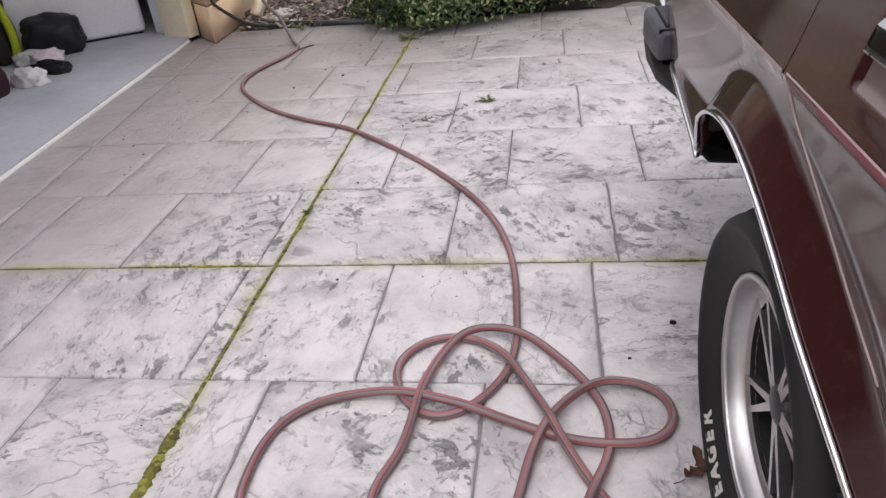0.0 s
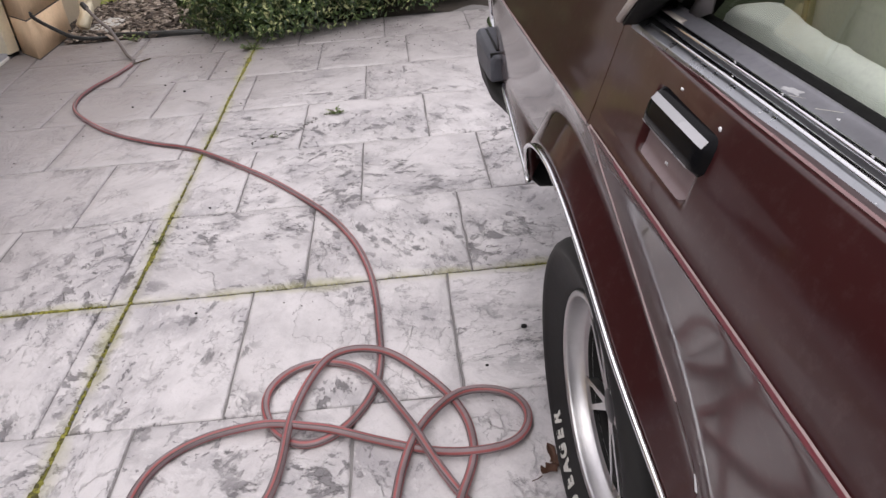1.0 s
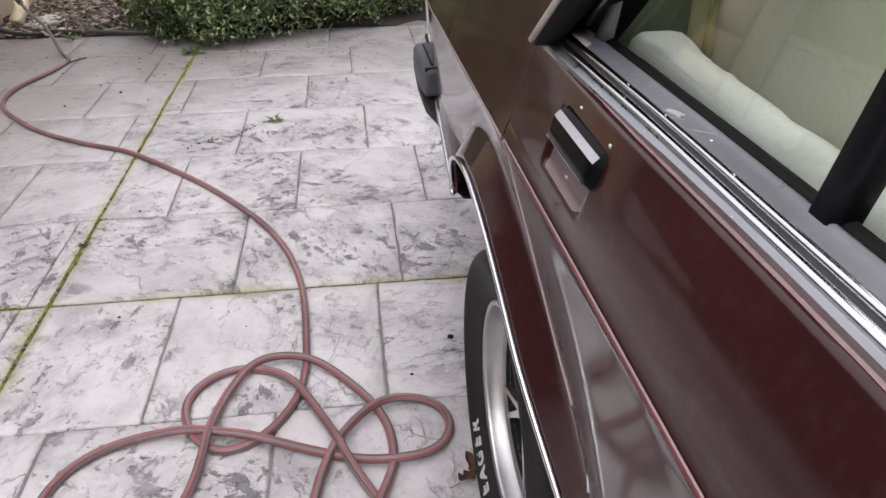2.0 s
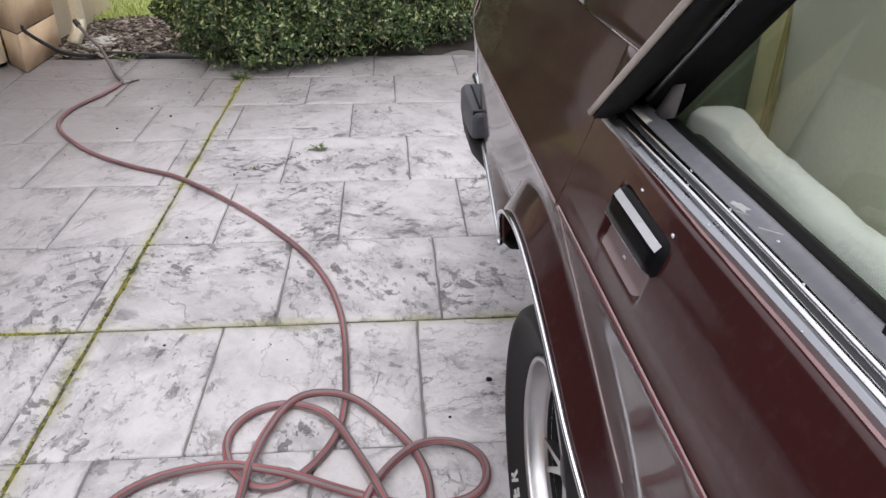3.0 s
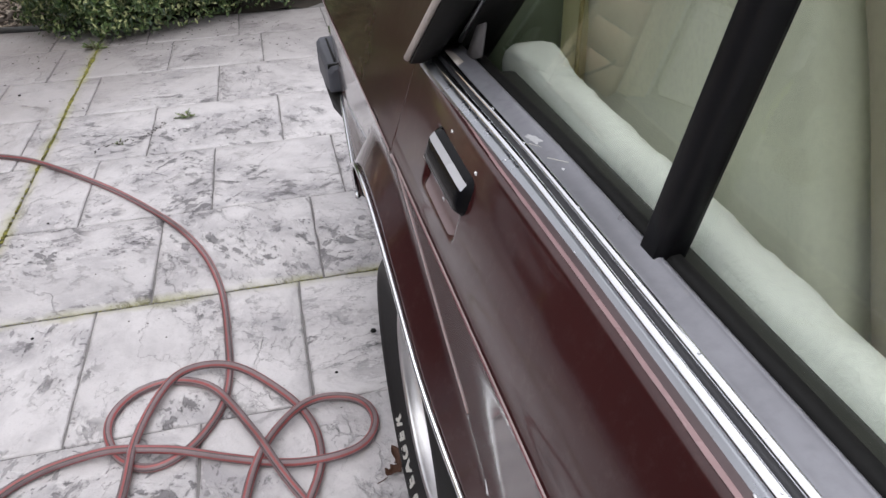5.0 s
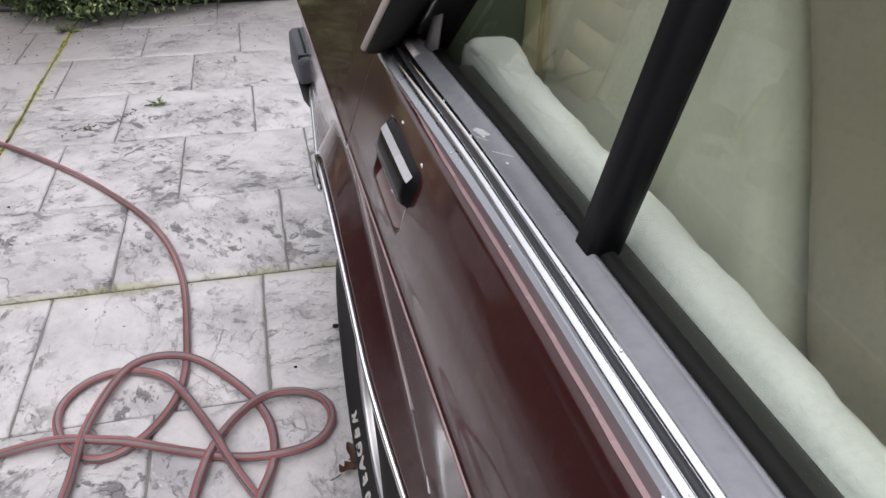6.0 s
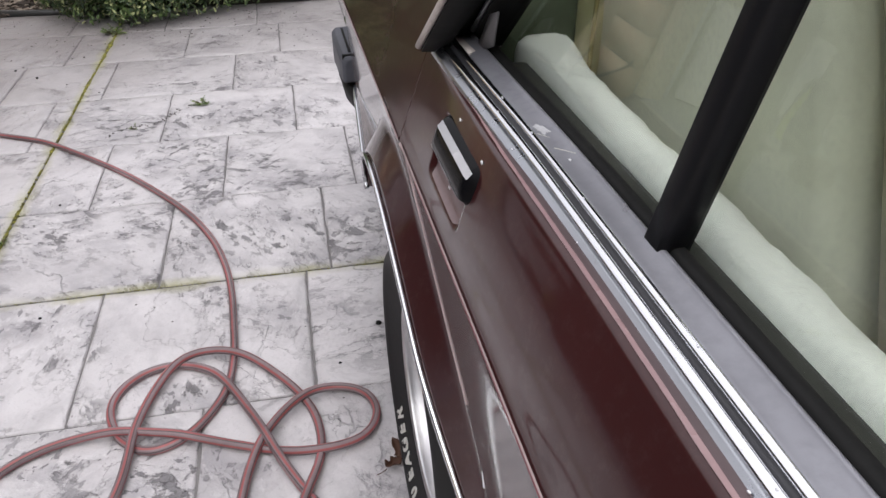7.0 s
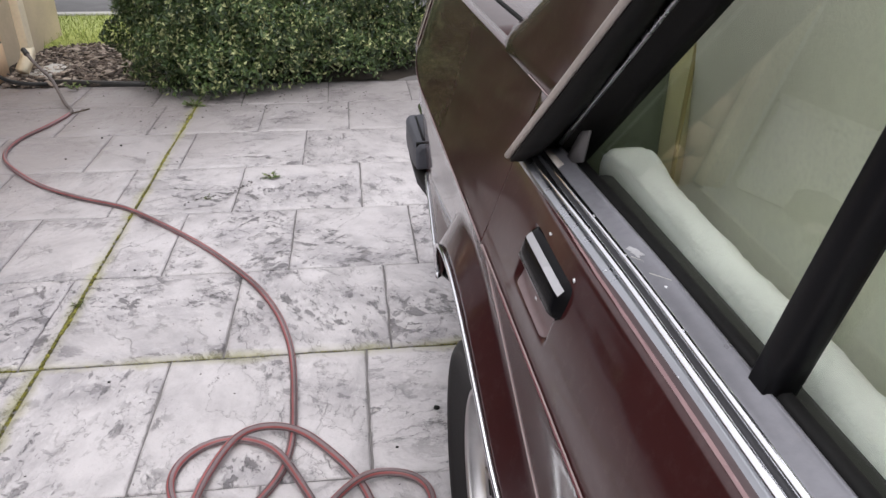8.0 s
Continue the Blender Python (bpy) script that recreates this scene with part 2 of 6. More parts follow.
def leaf_material(name, dark, light, pale, share):
    m, nt, b = material(name)
    r = nt.nodes.new("ShaderNodeNewGeometry").outputs["Random Per Island"]
    col = ramp(nt, r, [(0.0, dark), (max(0.02, 1 - share - 0.15), light), (1 - share, light), (min(0.99, 1 - share + 0.02), pale), (1.0, pale)])
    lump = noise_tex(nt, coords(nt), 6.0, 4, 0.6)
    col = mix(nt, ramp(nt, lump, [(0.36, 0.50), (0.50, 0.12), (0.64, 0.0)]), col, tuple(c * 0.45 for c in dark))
    nt.links.new(col, b.inputs["Base Color"])
    b.inputs["Roughness"].default_value = 0.42
    b.inputs["Transmission Weight"].default_value = 0.0
    v = coords(nt)
    bump(nt, b, noise_tex(nt, v, 90.0, 3), 0.2, 0.004)
    return m


def piece_material(name, stops, rough, grain=40.0, relief=0.4):
    """Colour by island, with grain: stones, bark and blades."""
    m, nt, b = material(name)
    r = nt.nodes.new("ShaderNodeNewGeometry").outputs["Random Per Island"]
    v = coords(nt)
    n = noise_tex(nt, v, grain, 6, 0.65)
    col = mix(nt, maths(nt, 'MULTIPLY', n, 0.5), ramp(nt, r, stops), (0.03, 0.025, 0.02))
    nt.links.new(col, b.inputs["Base Color"])
    b.inputs["Roughness"].default_value = rough
    bump(nt, b, n, relief, 0.01)
    return m


CONCRETE = stamped_concrete()
JOINT = plain("joint_dirt", (0.19, 0.18, 0.178), 0.9, grain=120, relief=0.3)
EARTH = plain("earth_ground", (0.16, 0.15, 0.12), 0.95, vary=0.3, grain=30, relief=0.4)
SOIL = plain("dark_soil", (0.035, 0.028, 0.022), 0.95, vary=0.3, grain=40, relief=0.4)
PAINT = car_paint()
CHROME = chrome()
BELT_CHROME = chrome("pitted_chrome", (0.43, 0.445, 0.475), 0.30, 0.75)
WORN_TRIM = plain("worn_bright_trim", (0.50, 0.455, 0.42), 0.4, 0.2, vary=0.15, grain=90, relief=0.1, wear=0.15)
SHEEN_PINK = plain("pink_sheen_plate", (0.21, 0.15, 0.155), 0.35, vary=0.12, grain=60, relief=0.06)
BUMPER_GREY = plain("bumper_rubber", (0.075, 0.078, 0.095), 0.5, vary=0.25, grain=80, relief=0.1, wear=0.1)
SATIN = chrome("satin_trim", (0.50, 0.50, 0.53), 0.30)
SHEEN_EDGE = plain("shoulder_sheen", (0.30, 0.20, 0.205), 0.25, vary=0.2, grain=60, relief=0.05)
SCRAPE = plain("scraped_paint", (0.42, 0.42, 0.44), 0.5, vary=0.4, grain=220, relief=0.1)
MAUVE_EDGE = plain("dull_mauve", (0.085, 0.060, 0.064), 0.45, vary=0.35, grain=60, relief=0.08)
GREY_POST = plain("dull_grey_post", (0.13, 0.125, 0.13), 0.5, vary=0.2, grain=80, relief=0.1)
GROOVE = plain("dusty_groove", (0.030, 0.030, 0.034), 0.45, vary=0.3, grain=80, relief=0.2)
LEDGE = plain("dull_grey_paint", (0.225, 0.225, 0.25), 0.28, 0.25, vary=0.4, grain=70, relief=0.06, wear=0.3)
RUBBER = plain("black_rubber", (0.0095, 0.0095, 0.0095), 0.6, vary=0.25, grain=90, relief=0.12)
RUBBER.node_tree.nodes["Principled BSDF"].inputs["Specular IOR Level"].default_value = 0.2
TYRE = plain("tyre_rubber", (0.011, 0.011, 0.012), 0.6, vary=0.3, grain=70, relief=0.15)
BUMPER_BLACK = plain("bumper_plastic", (0.014, 0.014, 0.016), 0.55, vary=0.25, grain=80, relief=0.1)
FACET_GLINT = plain("facet_glint", (0.46, 0.46, 0.49), 0.25, vary=0.2, grain=50, relief=0.02)
BAR_BLACK = plain("black_bar", (0.006, 0.006, 0.0075), 0.42, vary=0.2, grain=90, relief=0.06)
BAR_BLACK.node_tree.nodes["Principled BSDF"].inputs["Specular IOR Level"].default_value = 0.22
HANDLE_BLACK = plain("gloss_black", (0.005, 0.005, 0.006), 0.16, vary=0.2, relief=0.02)
HANDLE_BLACK.node_tree.nodes["Principled BSDF"].inputs["Specular IOR Level"].default_value = 0.07
ALLOY = plain("wheel_alloy", (0.60, 0.59, 0.60), 0.34, 1.0, vary=0.05, grain=25, relief=0.0)
DARK_ALLOY = plain("painted_alloy", (0.075, 0.075, 0.08), 0.4, 0.6)
WHITE_LETTER = plain("white_letter_rubber", (0.62, 0.61, 0.58), 0.6, vary=0.1)
UNDER = plain("underbody_black", (0.012, 0.012, 0.012), 0.9)
GLASS = window_glass()
FLEECE = plain("pale_fleece", (0.93, 0.95, 0.89), 0.95, vary=0.05, grain=130, relief=0.5)
BEIGE_CLOTH = plain("beige_upholstery", (0.77, 0.78, 0.635), 0.9, vary=0.12, grain=150, relief=0.3)
TAN_CLOTH = plain("tan_piping", (0.42, 0.36, 0.15), 0.8)
SHADED_BEIGE = plain("shaded_beige_padding", (0.45, 0.41, 0.31), 0.9, vary=0.12, grain=110, relief=0.3)
SEAT_YELLOW = plain("yellowish_vinyl", (0.76, 0.73, 0.44), 0.7, vary=0.15, grain=90, relief=0.15)
TRIM_GREEN = plain("green_grey_trim", (0.150, 0.180, 0.120), 0.6, vary=0.25, grain=60, relief=0.15)
DARK_CLOTH = plain("dark_carpet", (0.05, 0.05, 0.045), 0.95)
STRIPE_RED = plain("red_stripe", (0.25, 0.026, 0.045), 0.45, vary=0.2, grain=50, wear=0.35)
STRIPE_PALE = plain("pale_stripe", (0.46, 0.36, 0.36), 0.5, vary=0.2, wear=0.3)
STRIPE_FADED = plain("faded_stripe", (0.20, 0.10, 0.105), 0.5, vary=0.3, grain=60, wear=0.5)
HOSE_RED = plain("hose_red", (0.31, 0.086, 0.087), 0.34, vary=0.3, grain=300, relief=0.1, wear=0.25)
HOSE_GREY = plain("hose_grey", (0.22, 0.165, 0.173), 0.38, vary=0.4, grain=380, relief=0.4, wear=0.4)
HOSE_LINE = plain("hose_dark_line", (0.085, 0.065, 0.068), 0.5, vary=0.25, grain=90, relief=0.2, wear=0.2)
HOSE_TAN = plain("hose_tan", (0.135, 0.115, 0.11), 0.5, vary=0.25, grain=90, relief=0.1)
STUCCO = plain("cream_stucco", (0.60, 0.50, 0.36), 0.9, vary=0.12, grain=70, relief=0.35)
BLOCK = plain("tan_block", (0.70, 0.51, 0.33), 0.85, vary=0.16, grain=45, relief=0.3)
TRIM_CREAM = plain("cream_trim_paint", (0.86, 0.77, 0.58), 0.55, vary=0.06, grain=40, relief=0.08)
WHITE_PAINT = plain("white_enamel", (0.84, 0.84, 0.88), 0.35, vary=0.04, relief=0.02)
SILL_WHITE = plain("worn_white_edge", (0.70, 0.69, 0.66), 0.7, vary=0.15, grain=60, relief=0.4, wear=0.5)
GARAGE_FLOOR = plain("garage_floor_paint", (0.37, 0.38, 0.42), 0.45, vary=0.12, grain=25, relief=0.06)
GARAGE_WALL = plain("garage_plaster", (0.30, 0.29, 0.275), 0.9)
BLACK_BAG = plain("black_nylon", (0.008, 0.008, 0.010), 0.6, vary=0.3, grain=50, relief=0.4)
OLIVE_CLOTH = plain("olive_cloth", (0.014, 0.014, 0.010), 0.9, vary=0.25, grain=60, relief=0.3)
HIVIS = plain("lime_cloth", (0.42, 0.50, 0.02), 0.8, vary=0.15, grain=60, relief=0.3)
DARK_RED = plain("dark_red_cloth", (0.035, 0.006, 0.011), 0.85, vary=0.2, grain=60, relief=0.3)
WHITE_CLOTH = plain("white_cloth", (0.66, 0.66, 0.66), 0.9, vary=0.1, grain=50, relief=0.3)
PINK_CLOTH = plain("pink_cloth", (0.74, 0.63, 0.66), 0.9)
BLACK_PIPE = plain("black_pipe", (0.02, 0.02, 0.02), 0.45, vary=0.3, grain=60, relief=0.1)
PALE_CONCRETE = plain("pale_concrete", (0.50, 0.49, 0.46), 0.85, vary=0.12, grain=60, relief=0.3)
MOSS = piece_material("moss", [(0.0, (0.08, 0.072, 0.02)), (0.5, (0.21, 0.205, 0.032)), (1.0, (0.38, 0.36, 0.06))], 0.95, 150, 0.6)
GRASS = piece_material("grass", [(0.0, (0.26, 0.36, 0.07)), (1.0, (0.56, 0.63, 0.18))], 0.7, 60, 0.2)
STONES = piece_material("mulch_pieces", [(0.0, (0.035, 0.025, 0.02)), (0.5, (0.17, 0.13, 0.105)), (0.8, (0.40, 0.33, 0.27)), (1.0, (0.62, 0.54, 0.46))], 0.85, 50, 0.6)
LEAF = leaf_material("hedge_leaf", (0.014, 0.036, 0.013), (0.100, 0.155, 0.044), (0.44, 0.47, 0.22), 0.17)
WEED = leaf_material("weed_leaf", (0.06, 0.12, 0.02), (0.14, 0.22, 0.04), (0.22, 0.30, 0.06), 0.2)
TWIG = plain("twig_bark", (0.09, 0.065, 0.045), 0.9, vary=0.25, grain=80, relief=0.5)
DRY_LEAF = plain("dry_leaf", (0.075, 0.032, 0.018), 0.75, vary=0.4, grain=60, relief=0.4)
CRUMB = plain("leaf_crumb", (0.05, 0.042, 0.034), 0.9, vary=0.4, grain=120, relief=0.2)
ROAD = plain("road_asphalt", (0.20, 0.20, 0.205), 0.85, vary=0.15, grain=90, relief=0.3)
ROOF = plain("roof_shingle", (0.09, 0.085, 0.08), 0.9, vary=0.2, grain=40, relief=0.4)


# ---------------------------------------------------------------- mesh tools
def link(name, bm, mats, parent=None, label="", smooth=True):
    bmesh.ops.recalc_face_normals(bm, faces=bm.faces)
    me = bpy.data.meshes.new(name)
    for f in bm.faces:
        f.smooth = smooth
    bm.to_mesh(me)
    bm.free()
    for mt in (mats if isinstance(mats, (list, tuple)) else [mats]):
        me.materials.append(mt)
    ob = new(name, me)
    if parent:
        ob.parent = parent
    if label:
        tagged(ob, label)
    return ob


def part(name, bm, mats, parent, label="", smooth=True):
    return link(name, bm, mats, parent, label, smooth)


def thing(name, at, label, category, turn=0.0, group="", kind=""):
    ob = new(name)
    ob.matrix_world = pose(*at, 0, 0, turn)
    return tagged(ob, label, category, group, kind)


def box(bm, lo, hi, bevel=0.0, segs=2):
    g = bmesh.ops.create_cube(bm, size=1.0)
    vs = g["verts"]
    for v in vs:
        v.co = Vector([(a + b) / 2 + c * (b - a) for a, b, c in zip(lo, hi, v.co)])
    if bevel:
        es = list({e for v in vs for e in v.link_edges})
        bmesh.ops.bevel(bm, geom=es, offset=bevel, segments=segs, affect='EDGES', profile=0.6)
    return bm


def boxed(lo, hi, bevel=0.0, segs=2):
    return box(bmesh.new(), lo, hi, bevel, segs)


def interp(xs, ys, x):
    return float(np.interp(x, xs, ys))


def loft(bm, rows, closed=False, caps=False, flip=False):
    """Quads between rows of points; closed joins each row's ends."""
    vs = [[bm.verts.new(p) for p in r] for r in rows]
    n = len(rows[0])
    for a, b in zip(vs, vs[1:]):
        for i in range(n if closed else n - 1):
            j = (i + 1) % n
            bm.faces.new((a[i], a[j], b[j], b[i]))
    if caps:
        bm.faces.new(vs[0])
        bm.faces.new(vs[-1])
    return vs


def weld(bm, d=1e-5):
    bmesh.ops.remove_doubles(bm, verts=bm.verts, dist=d)
    return bm


def smooth_path(pts, per=6):
    """Catmull-Rom through the points."""
    P = [Vector(p) for p in pts]
    P = [2 * P[0] - P[1]] + P + [2 * P[-1] - P[-2]]
    out = []
    for i in range(1, len(P) - 2):
        a, b, c, d = P[i - 1:i + 3]
        for k in range(per):
            t = k / per
            out.append(0.5 * ((2 * b) + (c - a) * t + (2 * a - 5 * b + 4 * c - d) * t * t + (3 * b - a - 3 * c + d) * t ** 3))
    out.append(P[-2])
    return out


def sweep(bm, path, radius, segs=12, twist=0.0, bands=None, caps=True):
    """A tube along the path. bands: material index by sector; radius may be a function of the share of the way."""
    path = [Vector(p) for p in path]
    rows, up = [], Vector((0, 0, 1))
    n = len(path)
    for i, p in enumerate(path):
        d = (path[min(i + 1, n - 1)] - path[max(i - 1, 0)]).normalized()
        if abs(d.z) > 0.95:
            up = Vector((0, 1, 0))
        s = d.cross(up).normalized()
        u = s.cross(d)
        r = radius(i / (n - 1)) if callable(radius) else radius
        rows.append([p + r * (math.cos(a) * s + math.sin(a) * u) for a in (2 * math.pi * k / segs + twist * i for k in range(segs))])
    vs = [[bm.verts.new(p) for p in r] for r in rows]
    for a, b in zip(vs, vs[1:]):
        for k in range(segs):
            f = bm.faces.new((a[k], a[(k + 1) % segs], b[(k + 1) % segs], b[k]))
            if bands:
                f.material_index = bands[k % len(bands)]
    if caps:
        bm.faces.new(vs[0][::-1])
        bm.faces.new(vs[-1])
    return bm


def lathe(bm, prof, segs=48, axis_y=0.0, axis_z=0.0, closed=True):
    """Turns a profile of (x, r) round the local x axis through (axis_y, axis_z)."""
    rows = []
    for k in range(segs):
        a = 2 * math.pi * k / segs
        rows.append([(x, axis_y + r * math.cos(a), axis_z + r * math.sin(a)) for x, r in prof])
    rows.append(rows[0])
    loft(bm, rows, closed)
    return weld(bm)


def lumpy(bm, centre, size, seed, amount=0.18, sub=3, freq=2.0):
    """A soft, uneven bundle."""
    g = bmesh.ops.create_icosphere(bm, subdivisions=sub, radius=1.0)
    for v in g["verts"]:
        q = v.co.copy()
        k = 1 + amount * noise.noise(q * freq + Vector((seed * 3.7, seed, -seed))) + amount * 0.5 * noise.noise(q * freq * 2.7 + Vector((seed, 5, 1)))
        q = Vector(math.copysign(abs(c) ** 0.8, c) for c in q) * k
        v.co = Vector(c + a * b for c, a, b in zip(centre, q, size))
        v.co.z = max(v.co.z, centre[2] - size[2] * 0.86)
    return bm


# ---------------------------------------------------------------- ground and driveway
g = bmesh.new()
R_OUT = 400.0
rings = [0.0, 3.0, 8.0, 20.0, 60.0, 150.0, R_OUT]
rows = []
for r in rings[1:]:
    rows.append([(r * math.cos(a), r * math.sin(a), -0.035) for a in (2 * math.pi * k / 48 for k in range(48))])
loft(g, rows, closed=True)
g.faces.new([v for v in g.verts][:48])
tagged(link("ground", g, EARTH), "bare brown earth round the driveway", "ground", kind="structure")


def border_x(y):
    return -1.375 - 0.085 * (y - 1.0)


def sill_x(y):
    return -1.655 - 0.062 * (y - 1.0)


pavement = tagged(link("pavement", boxed((-1.9, -7.2, -0.16), (4.6, 4.2, -0.007)), JOINT, smooth=False),
                  "light grey stamped concrete driveway with slate pattern and mossy saw cuts", "driveway", kind="structure")


def tile_mesh(quad, seed, n):
    """One stamped slab: an uneven face with worn, rounded edges."""
    bm = bmesh.new()
    a, b, c, d = [Vector((*p, 0)) for p in quad]
    ts = [0.0, 0.012] + [k / n for k in range(1, n)] + [0.988, 1.0]
    rows = []
    for v in ts:
        row = []
        for u in ts:
            p = (a * (1 - u) + b * u) * (1 - v) + (d * (1 - u) + c * u) * v
            rim = u in (0.0, 1.0) or v in (0.0, 1.0)
            w = 0.0018 * noise.noise(Vector((p.x * 3 + seed, p.y * 3, 1))) + 0.0012 * noise.noise(Vector((p.x * 11, p.y * 11, seed)))
            wob = 0.0045 * noise.noise(Vector((p.x * 14, p.y * 14, seed * 2))) if rim else 0
            row.append((p.x + wob, p.y + wob, (-0.004 if rim else 0.0) + w))
        rows.append(row)
    vs = loft(bm, rows)
    ring = vs[0] + [r[-1] for r in vs[1:]] + vs[-1][-2::-1] + [r[0] for r in vs[-2:0:-1]]
    low = [bm.verts.new((v.co.x, v.co.y, -0.02)) for v in ring]
    for i in range(len(ring)):
        j = (i + 1) % len(ring)
        bm.faces.new((ring[i], low[i], low[j], ring[j]))
    return bm


P_ROW = 0.6
JOINTS = {
    -2: [-0.95, -0.45, 0.19, 0.78, 1.42, 2.05, 2.6, 3.2, 3.8],
    -1: [-0.73, -0.086, 0.425, 1.085, 1.7, 2.3, 2.8, 3.4],
    0: [-1.09, -0.60, -0.07, 0.595, 1.175, 1.78, 2.3, 2.95, 3.5],
    1: [-0.98, -0.40, 0.265, 0.78, 1.325, 1.9, 2.5, 3.1],
    2: [-0.75, -0.11, 0.47, 1.10, 1.72, 2.3, 2.9, 3.5],
    3: [-1.0, -0.40, 0.105, 0.78, 1.475, 2.0, 2.6, 3.2],
    4: [-0.75, -0.2, 0.475, 1.045, 1.62, 2.2, 2.8, 3.4],
    5: [-0.85, -0.3, 0.3, 0.9, 1.5, 2.1, 2.7, 3.3],
}
tile_no = 0
for k in range(-11, 6):
    xs = JOINTS.get(k) or [x + 0.3 * ((k * 7) % 5) / 5 for x in JOINTS[-1 if k % 2 else -2]]
    y0, y1 = k * P_ROW, (k + 1) * P_ROW - (0.06 if k == 5 else 0)
    for x0, x1 in zip([None] + xs, xs + [4.4]):
        cuts = [(x0, x1)]
        if x0 is not None and x0 < -0.02 and x1 > 0.02:
            cuts = [(x0, 0.0), (0.0, x1)]
        for u0, u1 in cuts:
            h, hy = 0.0035, 0.0022
            hx0 = 0.006 if u0 == 0.0 else h
            hx1 = 0.006 if u1 == 0.0 else h
            lo_h = 0.006 if k == 0 else hy
            hi_h = 0.006 if k == -1 else hy
            xa, xd = (border_x(y0), border_x(y1)) if u0 is None else (u0, u0)
            if u1 - max(xa, xd) < 0.03:
                continue
            quad = [(xa + hx0, y0 + lo_h), (u1 - hx1, y0 + lo_h), (u1 - hx1, y1 - hi_h), (xd + hx0, y1 - hi_h)]
            tile_no += 1
            link("concrete_tile", tile_mesh(quad, tile_no * 1.7, 12 if -3 < k else 5), CONCRETE, pavement)
for k in range(-4, 3):
    y0, y1 = k * 1.2, k * 1.2 + 1.2
    quad = [(sill_x(y0) + 0.012, y0 + 0.004), (border_x(y0) - 0.004, y0 + 0.004), (border_x(y1) - 0.004, y1 - 0.004), (sill_x(y1) + 0.012, y1 - 0.004)]
    tile_no += 1
    link("concrete_tile", tile_mesh(quad, tile_no * 1.7, 10), CONCRETE, pavement)


def moss_strip(name, along_x, start, end, thick, seed, label):
    """Small green cushions packed in a saw cut."""
    rnd = random.Random(seed)
    bm = bmesh.new()
    s = start
    while s < end:
        dens = 0.42 + 1.0 * noise.noise(Vector((s * 1.7, seed, 0))) + 0.35 * noise.noise(Vector((s * 9.0, seed, 4)))
        for _ in range(3):
            if rnd.random() < dens + 0.25:
                r = thick * rnd.uniform(0.4, 1.0) * (0.55 + 2.2 * max(0, dens - 0.42))
                o = rnd.gauss(0, thick * 0.35) + thick * 0.9 * noise.noise(Vector((s * 5.0, seed, 8)))
                p = (s + rnd.uniform(0, 0.008), o) if along_x else (o, s + rnd.uniform(0, 0.008))
                bmesh.ops.create_icosphere(bm, subdivisions=1, radius=r, matrix=Matrix.Translation((*p, -0.004)) @ Matrix.Diagonal((1.2, 1.2, 0.62, 1)))
        s += 0.007
    ob = link(name, bm, MOSS)
    tagged(ob, label, "moss", kind="stuff")


moss_strip("moss", False, -2.2, 3.0, 0.0105, 3, "yellow-green moss growing along the driveway saw cut")
moss_strip("moss", True, -1.35, 1.9, 0.0042, 8, "thin line of moss in the cross saw cut")


def tuft(at, seed, size, n, label, name="weed"):
    """A weed: a short stem with small leaves all round."""
    rnd = random.Random(seed)
    root = thing(name, at, label, "weed")
    stem = bmesh.new()
    leaves = bmesh.new()
    for i in range(n):
        a, e = rnd.uniform(0, 6.283), rnd.uniform(0.08, 0.7)
        L = size * rnd.uniform(0.5, 1.0)
        d = Vector((math.cos(a) * math.cos(e), math.sin(a) * math.cos(e), math.sin(e)))
        tip = d * L
        sweep(stem, [Vector((0, 0, -0.004)), tip * 0.5 + Vector((0, 0, 0.004)), tip], 0.0012, 5)
        for j in range(4):
            s = d.cross(Vector((0, 0, 1))).normalized() * rnd.choice((-1, 1))
            b0 = tip * (0.4 + 0.2 * j)
            w = size * 0.28 * rnd.uniform(0.6, 1.1)
            out = (s + d * 0.6).normalized()
            side = out.cross(Vector((0, 0, 1))).normalized()
            lift = Vector((0, 0, w * 0.2))
            vs = [leaves.verts.new(p) for p in (b0, b0 + out * w * 0.6 + side * w * 0.48 + lift, b0 + out * w, b0 + out * w * 0.6 - side * w * 0.48 + lift)]
            leaves.faces.new((vs[0], vs[1], vs[2]))
            leaves.faces.new((vs[0], vs[2], vs[3]))
    part("stem", stem, TWIG, root)
    part("foliage", leaves, WEED, root)


tuft((0.63, 1.62, 0.0), 5, 0.055, 12, "small green weed sprouting from a driveway crack")
tuft((0.33, 1.36, 0.0), 9, 0.030, 7, "low flat weed in a hollow of the driveway", "weed")
tuft((0.0, 0.40, 0.0), 14, 0.03, 10, "moss tuft in the saw cut", "weed")
tuft((-0.01, 2.97, 0.0), 15, 0.09, 16, "green weed at the foot of the hedge", "weed")
tuft((-0.92, 3.45, 0.0), 16, 0.11, 7, "thin weed by the black bed edging", "weed")

# small dark pebbles and crumbs on the concrete
rnd = random.Random(4)
for at, r in (((1.294, -0.342), 0.008), ((1.16, -0.50), 0.004), ((0.25, -0.1), 0.004), ((-0.3, 2.2), 0.006), ((-0.45, 2.35), 0.005), ((-0.55, 2.0), 0.005), ((0.15, 0.65), 0.004)):
    bm = bmesh.new()
    lumpy(bm, (0, 0, 0), (r * 1.2, r, r * 0.7), at[0] * 9, 0.35, 2)
    ob = link("pebble", bm, RUBBER)
    ob.matrix_world = pose(at[0], at[1], r * 0.6)
    tagged(ob, "tiny dark pebble lying on the concrete", "pebble", "pebbles on the driveway")


